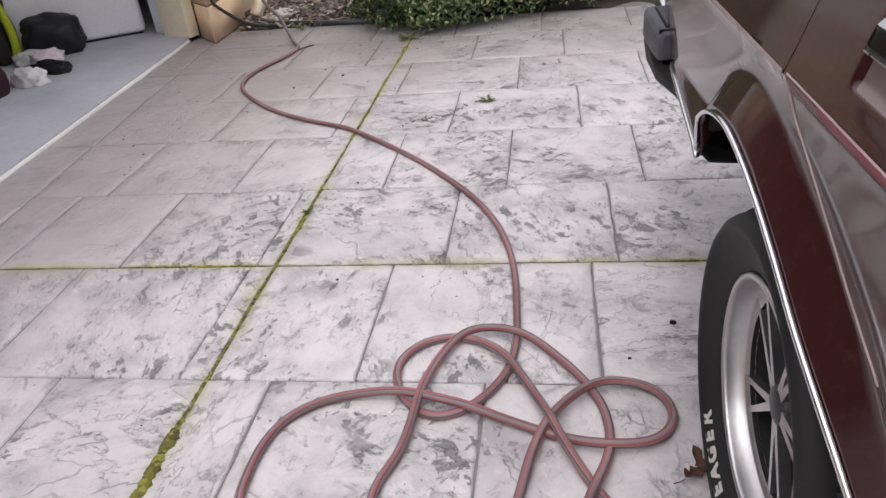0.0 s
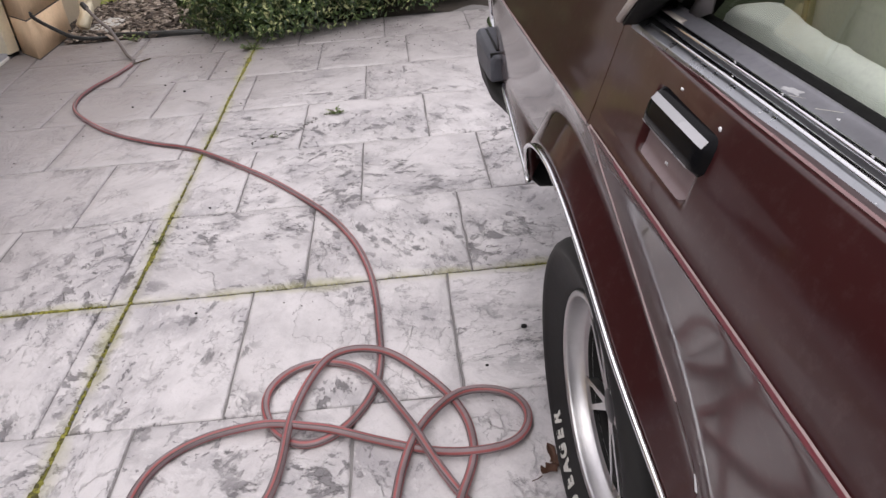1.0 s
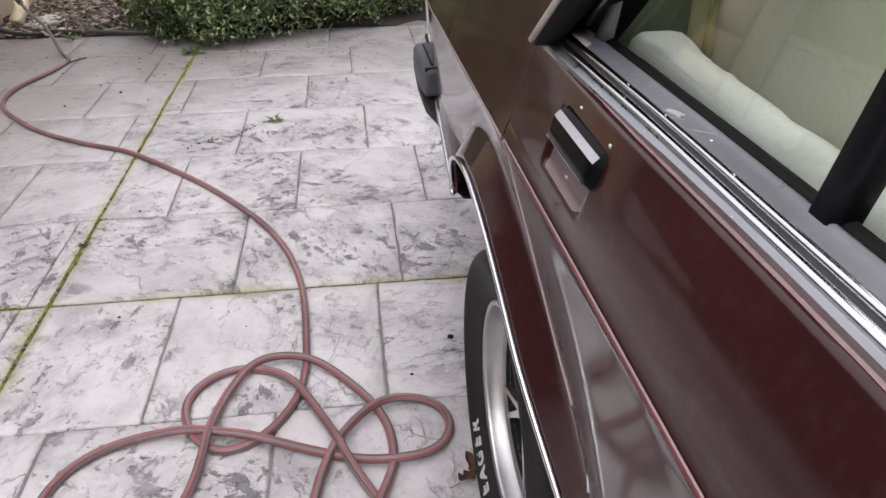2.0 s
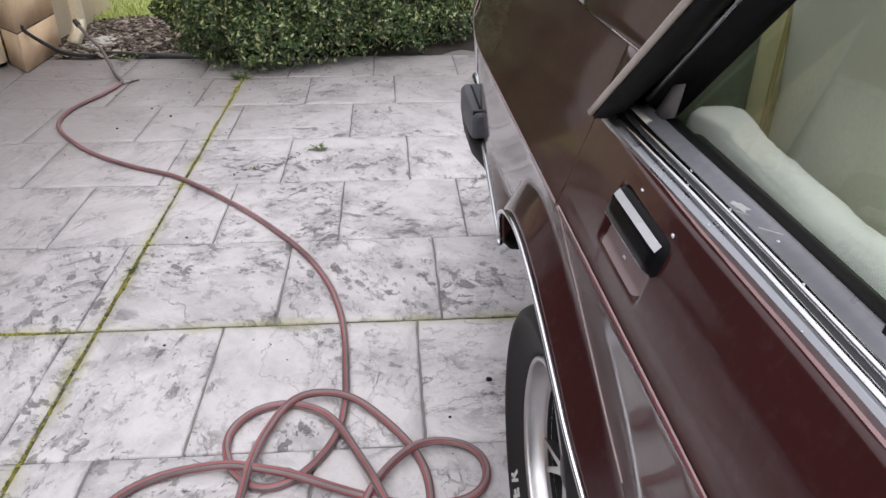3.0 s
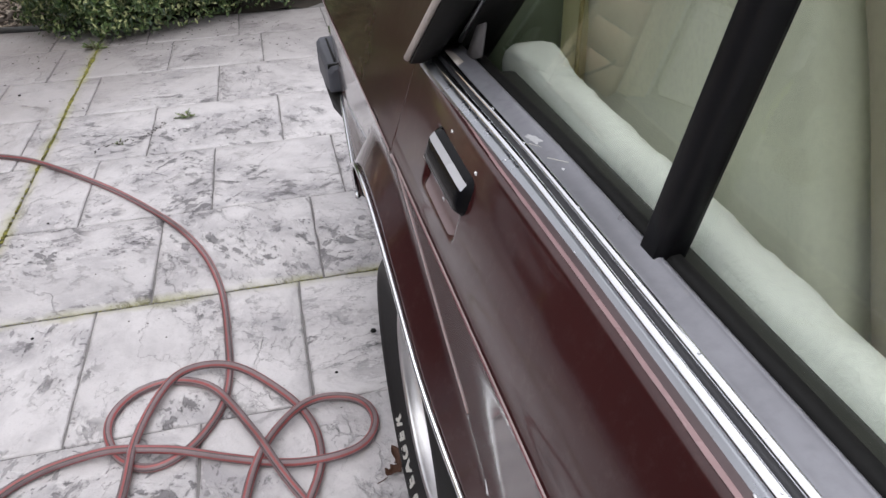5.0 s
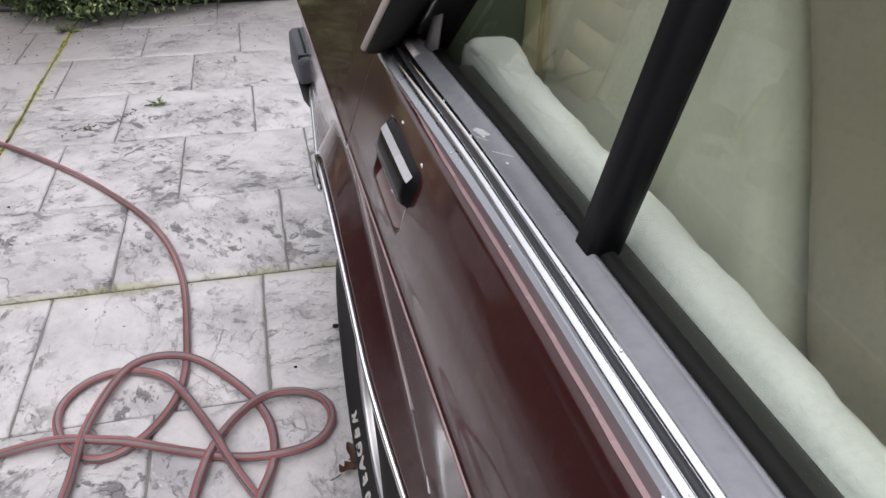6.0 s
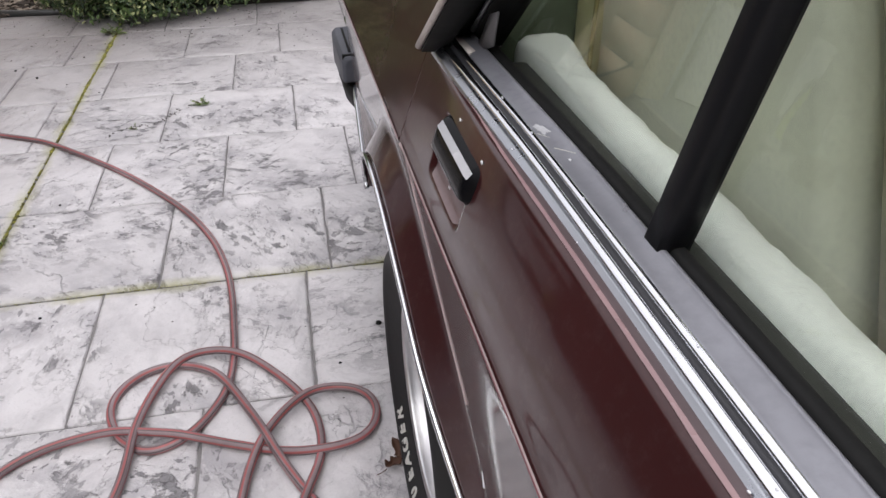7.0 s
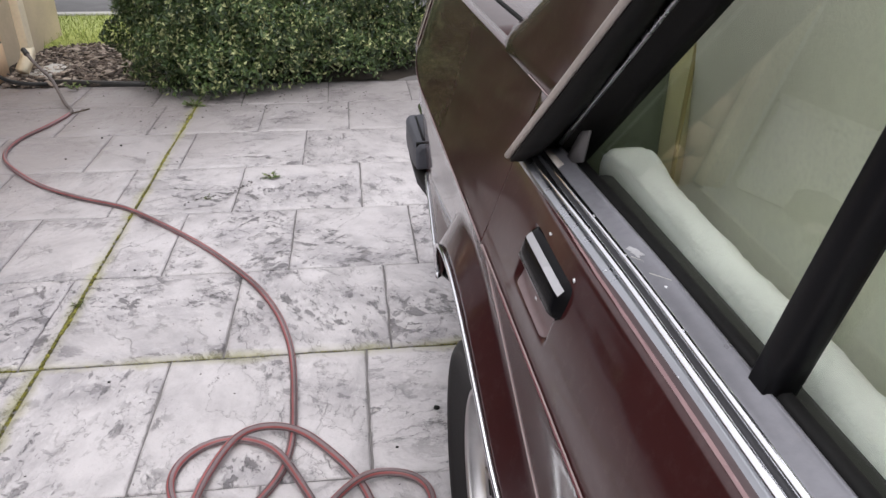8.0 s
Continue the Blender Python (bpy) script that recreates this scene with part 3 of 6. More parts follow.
def crumbs():
    """Dark grit and crumbs of leaf blown against the pier and the hedge, and along one crack."""
    rnd = random.Random(31)
    verts, faces = [], []

    def crumb(x, y, r):
        k, a = len(verts), rnd.uniform(0, 6.28)
        for j in range(5):
            q = r * rnd.uniform(0.6, 1.2)
            verts.append((x + 1.4 * q * math.cos(a + j * 1.257), y + q * math.sin(a + j * 1.257), 0.0005))
        verts.append((x, y, 0.001 + r * 0.7))
        for j in range(5):
            faces.append((k + j, k + (j + 1) % 5, k + 5))
    for _ in range(230):
        d = abs(rnd.gauss(0, 0.55))
        x = rnd.uniform(-1.35, 1.3)
        y = 3.45 - d if x > -0.9 else rnd.uniform(0.8, 3.4)
        crumb(x, min(y, 3.4), rnd.uniform(0.002, 0.0065))
    for _ in range(90):
        x, y = rnd.uniform(-1.3, 1.25), rnd.uniform(-1.6, 2.4)
        crumb(x, y, rnd.uniform(0.0015, 0.0035))
    for _ in range(60):
        t = rnd.random()
        x = 0.22 + 0.38 * t + rnd.gauss(0, 0.008)
        y = 1.29 + 0.30 * t + 0.03 * math.sin(t * 9) + rnd.gauss(0, 0.008)
        crumb(x, y, rnd.uniform(0.002, 0.006))
    me = bpy.data.meshes.new("debris")
    me.from_pydata(verts, [], faces)
    me.materials.append(CRUMB)
    tagged(new("debris", me), "dark leaf crumbs and grit scattered on the concrete", "debris", kind="stuff")


crumbs()


def curled_leaf(at, turn):
    root = thing("dry_leaf", at, "curled brown dry leaf beside the tyre", "leaf", turn)
    bm = bmesh.new()
    lobes = [(0.0, 0.006), (0.12, 0.02), (0.25, 0.011), (0.42, 0.027), (0.58, 0.013), (0.78, 0.016), (1.0, 0.001)]
    rows = []
    for t, w in smooth_path([(t, w, 0) for t, w in lobes], 3) and [(p.x, max(0.001, p.y)) for p in smooth_path([(t, w, 0) for t, w in lobes], 3)]:
        x = (t - 0.4) * 0.075
        rows.append([(x, s * w * 0.7, 0.006 + 0.016 * (t - 0.4) ** 2 * 4 + 0.5 * abs(s) ** 1.5 * w * (1 + 0.6 * math.sin(t * 9))) for s in (-1, -0.6, 0, 0.6, 1)])
    loft(bm, rows)
    blade = part("blade", bm, DRY_LEAF, root)
    sm = blade.modifiers.new("thick", 'SOLIDIFY')
    sm.thickness = 0.0012
    st = bmesh.new()
    sweep(st, [(-0.028, 0, 0.008), (-0.04, 0.003, 0.004), (-0.055, 0.008, 0.003)], 0.0014, 6)
    part("stalk", st, DRY_LEAF, root)


curled_leaf((1.262, -0.900, 0.0), 35)
curled_leaf((1.280, -0.882, 0.004), 110)


# ---------------------------------------------------------------- garden hose
def hose():
    r = 0.0116
    tap = [(-1.24, 3.50, 0.27), (-1.145, 3.40, 0.20), (-1.03, 3.28, 0.142), (-0.94, 3.14, 0.078), (-0.865, 3.01, 0.030)]
    lead = [(-0.795, 2.90), (-0.80, 2.76), (-0.845, 2.58), (-0.91, 2.38), (-0.925, 2.2), (-0.885, 2.03), (-0.78, 1.86), (-0.55, 1.6), (-0.29, 1.41), (-0.05, 1.275),
           (0.14, 1.10), (0.35, 0.88), (0.51, 0.68), (0.66, 0.46), (0.76, 0.25), (0.815, 0.06), (0.84, -0.10), (0.852, -0.28), (0.857, -0.43), (0.84, -0.56),
           (0.79, -0.66)]
    small_coil = [(0.74, -0.715), (0.675, -0.745), (0.62, -0.725), (0.57, -0.67), (0.54, -0.59), (0.545, -0.52), (0.59, -0.455), (0.66, -0.425), (0.73, -0.435),
           (0.80, -0.48), (0.86, -0.57), (0.92, -0.69), (0.965, -0.80), (1.015, -0.90), (1.06, -0.98), (1.12, -1.06), (1.16, -1.16), (1.10, -1.28), (0.92, -1.34)]
    wide_coil = [(0.70, -1.28), (0.58, -1.12), (0.56, -0.98), (0.595, -0.88), (0.612, -0.78), (0.62, -0.68), (0.64, -0.56), (0.685, -0.455), (0.74, -0.405), (0.81, -0.40),
           (0.90, -0.44), (0.985, -0.53), (1.045, -0.62), (1.08, -0.71), (1.088, -0.81), (1.075, -0.88), (1.04, -0.97), (0.99, -1.08), (0.88, -1.2), (0.66, -1.26)]
    last_coil = [(0.40, -1.2), (0.27, -1.06), (0.25, -0.92), (0.265, -0.81), (0.31, -0.735), (0.39, -0.685), (0.48, -0.668), (0.58, -0.672), (0.69, -0.70), (0.80, -0.74),
           (0.89, -0.775), (0.98, -0.812), (1.06, -0.836), (1.13, -0.833), (1.20, -0.805), (1.24, -0.74), (1.235, -0.675), (1.20, -0.63), (1.14, -0.612), (1.08, -0.62),
           (1.02, -0.66), (0.965, -0.725), (0.925, -0.81), (0.90, -0.89), (0.885, -0.97), (0.85, -1.1), (0.76, -1.24), (0.55, -1.4), (0.2, -1.55), (-0.3, -1.7), (-0.9, -2.2)]
    run = lead + small_coil + wide_coil + last_coil
    path = smooth_path([Vector(p) for p in tap] + [Vector((x, y, r)) for x, y in run], 8)
    flat0 = len(tap) * 8
    # even spacing, and a softer line
    keep = path[:flat0]
    rest, acc = [path[flat0]], 0.0
    for a, b in zip(path[flat0:], path[flat0 + 1:]):
        L = (b - a).length
        while acc + L >= 0.01:
            a = a + (b - a).normalized() * (0.01 - acc)
            L = (b - a).length
            acc = 0.0
            rest.append(a.copy())
        acc += L
    for _ in range(14):
        rest = [rest[0]] + [(p + 2 * q + s) / 4 for p, q, s in zip(rest, rest[1:], rest[2:])] + [rest[-1]]
    path = keep + rest
    # lift each later strand over the ones that it crosses
    # (but for two places, where an earlier strand lies on top)
    pts = np.array([(p.x, p.y) for p in path])
    lift = np.zeros(len(path))
    strands = (lead, small_coil, wide_coil, last_coil)
    marks = np.array([(x, y, k) for k, strand in enumerate(strands) for x, y in strand])
    rank, at_mark = [], 0
    for p in pts[flat0:]:
        ahead = marks[at_mark:at_mark + 4]
        at_mark += int(np.argmin(np.hypot(*(ahead[:, :2] - p).T)))
        rank.append(int(marks[at_mark, 2]))
    on_top = {(2, 3): np.array((0.618, -0.68)), (1, 3): np.array((0.965, -0.805))}
    pairs = []
    for i in range(flat0, len(path)):
        gap = np.hypot(*(pts[flat0:i - 9] - pts[i]).T) if i - 9 > flat0 else np.zeros(0)
        for j in np.nonzero(gap < 0.026)[0]:
            lower, upper = int(j) + flat0, i
            place = on_top.get((rank[lower - flat0], rank[upper - flat0]))
            if place is not None and np.hypot(*(pts[i] - place)) < 0.09:
                lower, upper = upper, lower
            pairs.append((lower, upper, 1.8 * r * math.sqrt(max(0.0, 1 - (gap[j] / 0.026) ** 2))))
    for _ in range(6):
        for lower, upper, rise in pairs:
            lift[upper] = max(lift[upper], lift[lower] + rise)
    need = lift.copy()
    for _ in range(160):
        lift[flat0 + 1:-1] = np.maximum(need[flat0 + 1:-1], 0.996 * 0.5 * (lift[flat0:-2] + lift[flat0 + 2:]))
    for _ in range(24):
        lift[flat0 + 1:-1] = 0.25 * lift[flat0:-2] + 0.5 * lift[flat0 + 1:-1] + 0.25 * lift[flat0 + 2:]
    for i, p in enumerate(path):
        p.z += float(lift[i]) if i >= flat0 else 0
    root = thing("garden_hose", (-0.8, 2.9, 0), "red and grey braided garden hose looped loosely on the concrete", "garden hose")
    o = Vector((-0.8, 2.9, 0))
    path = [p - o for p in path]
    cut = 5 * 8 + 6
    tan = bmesh.new()
    sweep(tan, path[:cut + 1], r, 12)
    part("upper_hose", tan, HOSE_TAN, root, "faded tan end of the hose")
    bm = bmesh.new()
    sweep(bm, path[cut:], r, 24, 0.011, [0, 0, 1, 1, 2, 1, 0, 0, 1, 1, 1, 2])
    part("main_hose", bm, [HOSE_RED, HOSE_GREY, HOSE_LINE], root)
    cb = bmesh.new()
    d = (path[1] - path[0]).normalized()
    sweep(cb, [path[0] - d * 0.035, path[0] - d * 0.03, path[0] + d * 0.02, path[0] + d * 0.024], lambda t: 0.019 if t < 0.7 else 0.015, 14)
    part("coupling", cb, BLACK_PIPE, root, "black hose coupling")


hose()


# ---------------------------------------------------------------- the car: shape of its side
# local axes: x into the car, y towards its tail, z up; the crease is the widest line
CAR = pose(1.282, -1.0, 0.0, 0, 0, 0.7)
WHEEL_Y, WHEEL_Z, WHEEL_R = -0.0465, 0.3425, 0.346
WIDTH = 1.80
PROF_Z = [0.20, 0.30, 0.42, 0.55, 0.70, 0.85, 0.909, 0.924, 0.934, 0.944, 0.973, 1.00, 1.03, 1.06, 1.076, 1.082, 1.0855, 1.0875, 1.0888, 1.0896, 1.0902, 1.0925, 1.15, 1.19, 1.1985, 1.203, 1.206]
PROF_X = [0.110, 0.080, 0.058, 0.042, 0.028, 0.018, 0.012, 0.006, 0.004, 0.0085, 0.0139, 0.0204, 0.0298, 0.0414, 0.0486, 0.0514, 0.0538, 0.0572, 0.0622, 0.0675, 0.0720, 0.0745, 0.077, 0.0895, 0.0908, 0.0945, 0.110]
ARCH_Y = [-0.56, -0.535, -0.49, -0.44, -0.375, -0.31, -0.22, -0.147, -0.06, 0.05, 0.15, 0.26, 0.345, 0.388, 0.398]
ARCH_Z = [0.35, 0.45, 0.525, 0.575, 0.622, 0.660, 0.703, 0.733, 0.762, 0.787, 0.795, 0.776, 0.741, 0.702, 0.645]
SHUT_Y = [-0.53, -0.52, -0.50, -0.482, -0.462, -0.405, -0.350, -0.295, -0.245, -0.195, -0.128, -0.060, -0.030, -0.014]
SHUT_Z = [0.22, 0.45, 0.55, 0.61, 0.655, 0.698, 0.726, 0.753, 0.780, 0.806, 0.842, 0.878, 0.906, 0.936]
CORNER = 0.936


def eased(xs, ys):
    p = smooth_path([(a, b, 0) for a, b in zip(xs, ys)], 10)
    return [q.x for q in p], [q.y for q in p]


PROF_Z, PROF_X = eased(PROF_Z, PROF_X)
ARCH_Y, ARCH_Z = eased(ARCH_Y, ARCH_Z)
SHUT_Y, SHUT_Z = eased(SHUT_Y, SHUT_Z)


def arch_z(y):
    return interp(ARCH_Y, ARCH_Z, y)


def shut_y(z):
    return interp(SHUT_Z, SHUT_Y, z)


def skin(y, z, flare=True):
    x = interp(PROF_Z, PROF_X, z)
    if 0.955 < z < 1.19 and y > -0.36:
        k = min(1.0, (y + 0.36) / 0.346)
        k = k * k * (3 - 2 * k)
        x += k * (0.0125 + (z - 0.955) * 0.3277 - x)
    if z > 1.03 and y < -0.35:
        k = min(1.0, (-0.35 - y) / 0.35) * min(1.0, (z - 1.03) / 0.05)
        x += 0.0045 * k * k * (3 - 2 * k)
    if y > 0.9:
        x += 0.05 * ((y - 0.9) / 0.6) ** 2
    if y < -2.2:
        x += 0.10 * ((-2.2 - y) / 1.4) ** 2
    if flare and -0.62 < y < 1.05:
        d = z - arch_z(min(max(y, -0.56), 0.398))
        side = min(1.0, max(0.0, (y + 0.75) / 0.5))
        side = side * side * (3 - 2 * side) * min(1.0, max(0.0, 1 - (y - 0.398) / 0.65))
        if y > 0.398:
            d = z - max(0.628, 0.645 - (y - 0.398) * 0.4)
        if d > -0.02:
            k = max(0.0, 1 - max(d, 0.0) / (0.082 if y < 0.398 else 0.03 + 0.052 * side))
            x -= 0.046 * side * (k - 0.08 if k > 0.16 else 0.08 * (k / 0.16) ** 2) / 0.92
    return x


Z_FINE = [0.22, 0.26, 0.30, 0.36, 0.42, 0.48, 0.54, 0.58, 0.62, 0.65, 0.68, 0.71, 0.74, 0.765, 0.79, 0.81, 0.83, 0.85, 0.87, 0.88, 0.895, 0.909, 0.919, 0.926,
          0.9325, 0.934, 0.941, 0.950, 0.968, 0.985, 1.01, 1.035, 1.06, 1.07, 1.076, 1.079, 1.082, 1.084, 1.0855, 1.0866, 1.0875, 1.0882, 1.0888, 1.0893, 1.0897, 1.0901]
Z_UP = [1.12, 1.15, 1.175, 1.19, 1.1955, 1.199, 1.2015, 1.204, 1.206]


def panel(cols, zs):
    """A sheet of the car's side: cols are (y, z_low, z_high)."""
    bm = bmesh.new()
    rows = []
    for y, lo, hi in cols:
        zz = [min(lo + d, hi) for d in (0.0, 0.012, 0.028, 0.042, 0.050, 0.055, 0.060, 0.066, 0.071, 0.076, 0.082, 0.087, 0.092, 0.098, 0.11, 0.125, 0.14)] + [min(max(z, lo + 0.14), hi) for z in zs]
        rows.append([(skin(y, z), y, z) for z in zz])
    loft(bm, rows)
    weld(bm, 1e-4)
    return bm


def solid(ob, t=0.012, offset=-1.0, even=False):
    m = ob.modifiers.new("thickness", 'SOLIDIFY')
    m.thickness, m.offset = t, offset
    if even:
        ob.modifiers.new("even_normals", 'WEIGHTED_NORMAL')
    return ob


def belt_bend(y):
    """How far the belt line swings out and up towards the tail."""
    k = min(1.0, max(0.0, (y + 0.50) / 0.44))
    k = k * k * (3 - 2 * k)
    return -0.0140 * k, 0.0065 * k


def strip(profile, y0, y1, n=48):
    """A moulding: profile of (x, z) drawn along y, following the belt line."""
    bm = bmesh.new()
    rows = []
    for i in range(n + 1):
        y = y0 + (y1 - y0) * i / n
        dx, dz = belt_bend(y)
        k = min(1.0, max(0.0, (-0.35 - y) / 0.35))
        inset = 0.0045 * k * k * (3 - 2 * k)
        rows.append([(x + dx + inset * min(1.0, max(0.0, (0.0818 - x) / 0.0108)), y, z + dz) for x, z in profile])
    loft(bm, rows, closed=True, caps=True)
    return bm


def build_car():
    car = new("car")
    car.matrix_world = CAR
    tagged(car, "old maroon four-door car with chrome trim, parked on the driveway", "car")

    # --- quarter panel with its wheel arch
    edge_y = -0.0134
    ys = [edge_y, -0.0125] + [float(y) for y in np.round(np.linspace(-0.010, 0.398, 42), 4)]
    cols = [(y, max(arch_z(y), 0.35), 1.206) for y in ys]
    for y in (0.405, 0.415, 0.43, 0.45, 0.48, 0.52, 0.56, 0.60, 0.66, 0.72, 0.78, 0.84, 0.90, 0.96, 1.02, 1.06, 1.14, 1.26, 1.36, 1.43, 1.47):
        cols.append((y, 0.625, 1.206))
    bm = panel(cols, Z_FINE + Z_UP)
    # the strip that runs down between door and arch
    lo0 = arch_z(edge_y)
    zs0 = sorted({round(v.co.z, 6) for v in bm.verts if abs(v.co.y - edge_y) < 1e-5 and v.co.z < CORNER + 1e-4})
    share = [(z - lo0) / (zs0[-1] - lo0) for z in zs0]
    rows = []
    for y in [float(v) for v in np.linspace(-0.515, edge_y, 110)]:
        lo, hi = arch_z(y), interp(SHUT_Y, SHUT_Z, y - 0.001) - 0.001
        if y == edge_y:
            hi = zs0[-1]
        rows.append([(skin(y, lo + (hi - lo) * s), y, lo + (hi - lo) * s) for s in share])
    loft(bm, rows)
    weld(bm, 2e-4)
    bmesh.ops.recalc_face_normals(bm, faces=bm.faces[:])
    body = part("body", bm, PAINT, car, "maroon quarter panel with a worn gloss")
    solid(body, 0.010, even=True)

    # --- C pillar: two sheets behind the bright rail
    def rail(z):
        k = (z - 1.10) / 0.30
        return -0.052 - 0.285 * k

    def up_x(z):
        return interp([1.09, 1.10, 1.21, 1.40, 1.52], [0.050, 0.052, 0.088, 0.112, 0.135], z)
    bm = bmesh.new()
    rows = []
    for z in np.linspace(1.098, 1.1975, 8):
        z = float(z)
        row = []
        for y in np.linspace(rail(z), -0.0132, 9):
            k = min(1.0, max(0.0, (float(y) + 0.058) / 0.0448))
            k = k * k * (3 - 2 * k)
            row.append((min(skin(-0.06, z), up_x(z)) * (1 - k) + skin(-0.0134, z) * k, float(y), z))
        rows.append(row)
    loft(bm, rows)
    weld(bm, 1e-4)
    rows = []
    for z in np.linspace(1.1965, 1.50, 13):
        z = float(z)
        back = 0.36 - 0.55 * max(0.0, z - 1.206) / 0.28
        px = interp([1.186, 1.206, 1.25, 1.40, 1.50], [0.0868, 0.0895, 0.102, 0.126, 0.148], z)
        rows.append([(px + 0.10 * max(0, s - 0.75) ** 2 * 4, rail(z) + (back - rail(z)) * s, z) for s in np.linspace(0, 1, 9)])
    loft(bm, rows)
    solid(part("rear_pillar", bm, PAINT, car), 0.012, even=True)
    # edge highlight of the crease below the pillar, drawn as a pale tube
    bm = bmesh.new()
    sweep(bm, [(0.0876, y, 1.1985) for y in np.linspace(rail(1.1965) + 0.006, 0.06, 8)], 0.0009, 6)
    part("pillar_crease_glint", bm, STRIPE_PALE, car, "pale highlight painted along the crease at the foot of the pillar")
    # bright rail with its dark channel
    path = [(0.033 + 0.22 * (z - 1.10), rail(z), z) for z in np.linspace(1.102, 1.50, 16)]
    bm = bmesh.new()
    sweep(bm, path, lambda t: 0.0056, 8)
    part("drip_rail", bm, WORN_TRIM, car, "worn bright drip rail")
    bm = bmesh.new()
    rows = []
    for z in np.linspace(1.10, 1.50, 12):
        z = float(z)
        a, x = rail(z), up_x(z)
        rows.append([(0.036 + 0.22 * (z - 1.10), a - 0.007, z), (x + 0.004, a - 0.009, z), (x + 0.02, a - 0.004, z), (x + 0.035, a + 0.03, z), (x + 0.09, a + 0.035, z)])
    loft(bm, rows)
    solid(part("door_channel", bm, RUBBER, car, "dark rubber door channel"), 0.006)

    # --- rear deck, tail, roof and the far side
    bm = bmesh.new()
    rows = []
    for y in np.linspace(0.33, 1.47, 12):
        y = float(y)
        e = skin(y, 1.206)
        rows.append([(e + (WIDTH - 2 * e) * s, y, 1.206 + 0.028 * math.sin(math.pi * s) - 0.03 * max(0, y - 1.2)) for s in np.linspace(0, 1, 15)])
    loft(bm, rows)
    solid(part("rear_deck", bm, PAINT, car), 0.012)
    bm = bmesh.new()
    for z0, z1 in ((1.2105, 1.2115),):
        for yy in (0.41, 1.40):
            box(bm, (0.30, yy, z0 + 0.004), (WIDTH - 0.30, yy + 0.007, z1 + 0.02))
        for xx in (0.163, WIDTH - 0.172):
            box(bm, (xx, 0.41, z0 - 0.012), (xx + 0.009, 1.40, z1 + 0.0035))
    part("boot_gap", bm, RUBBER, car)
    bm = bmesh.new()
    rows = []
    for z in np.linspace(0.55, 1.206, 12):
        z = float(z)
        e = skin(1.47, max(z, 0.625))
        rows.append([(e + (WIDTH - 2 * e) * s, 1.47 + 0.06 * math.sin(math.pi * s), z) for s in np.linspace(0, 1, 13)])
    loft(bm, rows)
    solid(part("tail_panel", bm, PAINT, car), 0.012)
    bm = bmesh.new()
    sweep(bm, [(skin(1.47, z) - 0.004, 1.478, z) for z in np.linspace(0.72, 1.20, 14)], 0.009, 8)
    part("tail_lamp_trim", bm, CHROME, car, "chrome edging of the tail lamp")
    bm = boxed((0.16, 1.50, 0.80), (0.50, 1.54, 1.05), 0.012)
    part("tail_lamp", bm, STRIPE_RED, car, "red tail lamp")
    bm = bmesh.new()
    rows = []
    for y in np.linspace(-1.95, -0.02, 16):
        y = float(y)
        rows.append([(0.262 + (WIDTH - 0.524) * s, y, 1.50 + 0.05 * math.sin(math.pi * s) ** 0.6 + 0.03 * math.sin(math.pi * (y + 1.95) / 1.93)) for s in np.linspace(0, 1, 15)])
    loft(bm, rows)
    solid(part("roof", bm, PAINT, car), 0.03)
    # far side, nose and bonnet
    bm = bmesh.new()
    rows = []
    for y in np.linspace(-3.55, 1.47, 26):
        y = float(y)
        top = 1.206 if y > -0.1 else (1.098 if y > -2.3 else 1.08 - 0.08 * (-2.3 - y) / 1.25)
        zz = [z for z in (0.24, 0.4, 0.6, 0.8, 0.93, 0.95, 0.97, 1.05)] + [top]
        rows.append([(WIDTH - skin(y, z, False), y, z) for z in zz])
    loft(bm, rows)
    solid(part("far_side", bm, PAINT, car), 0.012)
    bm = bmesh.new()
    rows = []
    for y in np.linspace(-3.60, -2.22, 12):
        y = float(y)
        e = skin(y, 1.06, False)
        top = 1.10 - 0.09 * ((-2.2 - y) / 1.4) ** 2
        rows.append([(e + (WIDTH - 2 * e) * s, y - 0.05 * math.sin(math.pi * s), top + 0.03 * math.sin(math.pi * s)) for s in np.linspace(0, 1, 13)])
    loft(bm, rows)
    solid(part("bonnet", bm, PAINT, car), 0.012)
    bm = boxed((0.14, -3.64, 0.60), (WIDTH - 0.14, -3.58, 1.0), 0.02)
    part("grille", bm, BUMPER_BLACK, car, "black grille")
    bm = bmesh.new()
    rows = []
    for y in [float(v) for v in np.linspace(-3.55, -1.402, 30)]:
        lo = 0.26
        d = abs(y + 2.82)
        if d < 0.42:
            lo = 0.34 + math.sqrt(max(0.0, 0.42 ** 2 - d * d))
        hi = 1.0915 if y > -2.25 else 1.0915 - 0.09 * ((-2.2 - y) / 1.4) ** 2
        rows.append([(skin(y, min(max(z, lo), hi), False), y, min(max(z, lo), hi)) for z in Z_FINE])
    loft(bm, rows)
    weld(bm, 2e-4)
    solid(part("front_side", bm, PAINT, car), 0.010)
    # floor pan, wheel housing, sill
    bm = bmesh.new()
    box(bm, (0.12, -3.4, 0.24), (WIDTH - 0.12, -0.55, 0.30), 0.01)
    box(bm, (0.30, -0.60, 0.28), (WIDTH - 0.30, 1.40, 0.60), 0.02)
    part("underbody", bm, UNDER, car, "black underbody")
    bm = bmesh.new()
    rows = []
    for s in np.linspace(0, 1, 25):
        y = float(-0.56 + 0.955 * s)
        z = arch_z(y) + 0.012
        rows.append([(skin(y, max(0.35, z)) + 0.012, y, z), (0.33, y, z + 0.01), (0.34, y, 0.28)])
    loft(bm, rows)
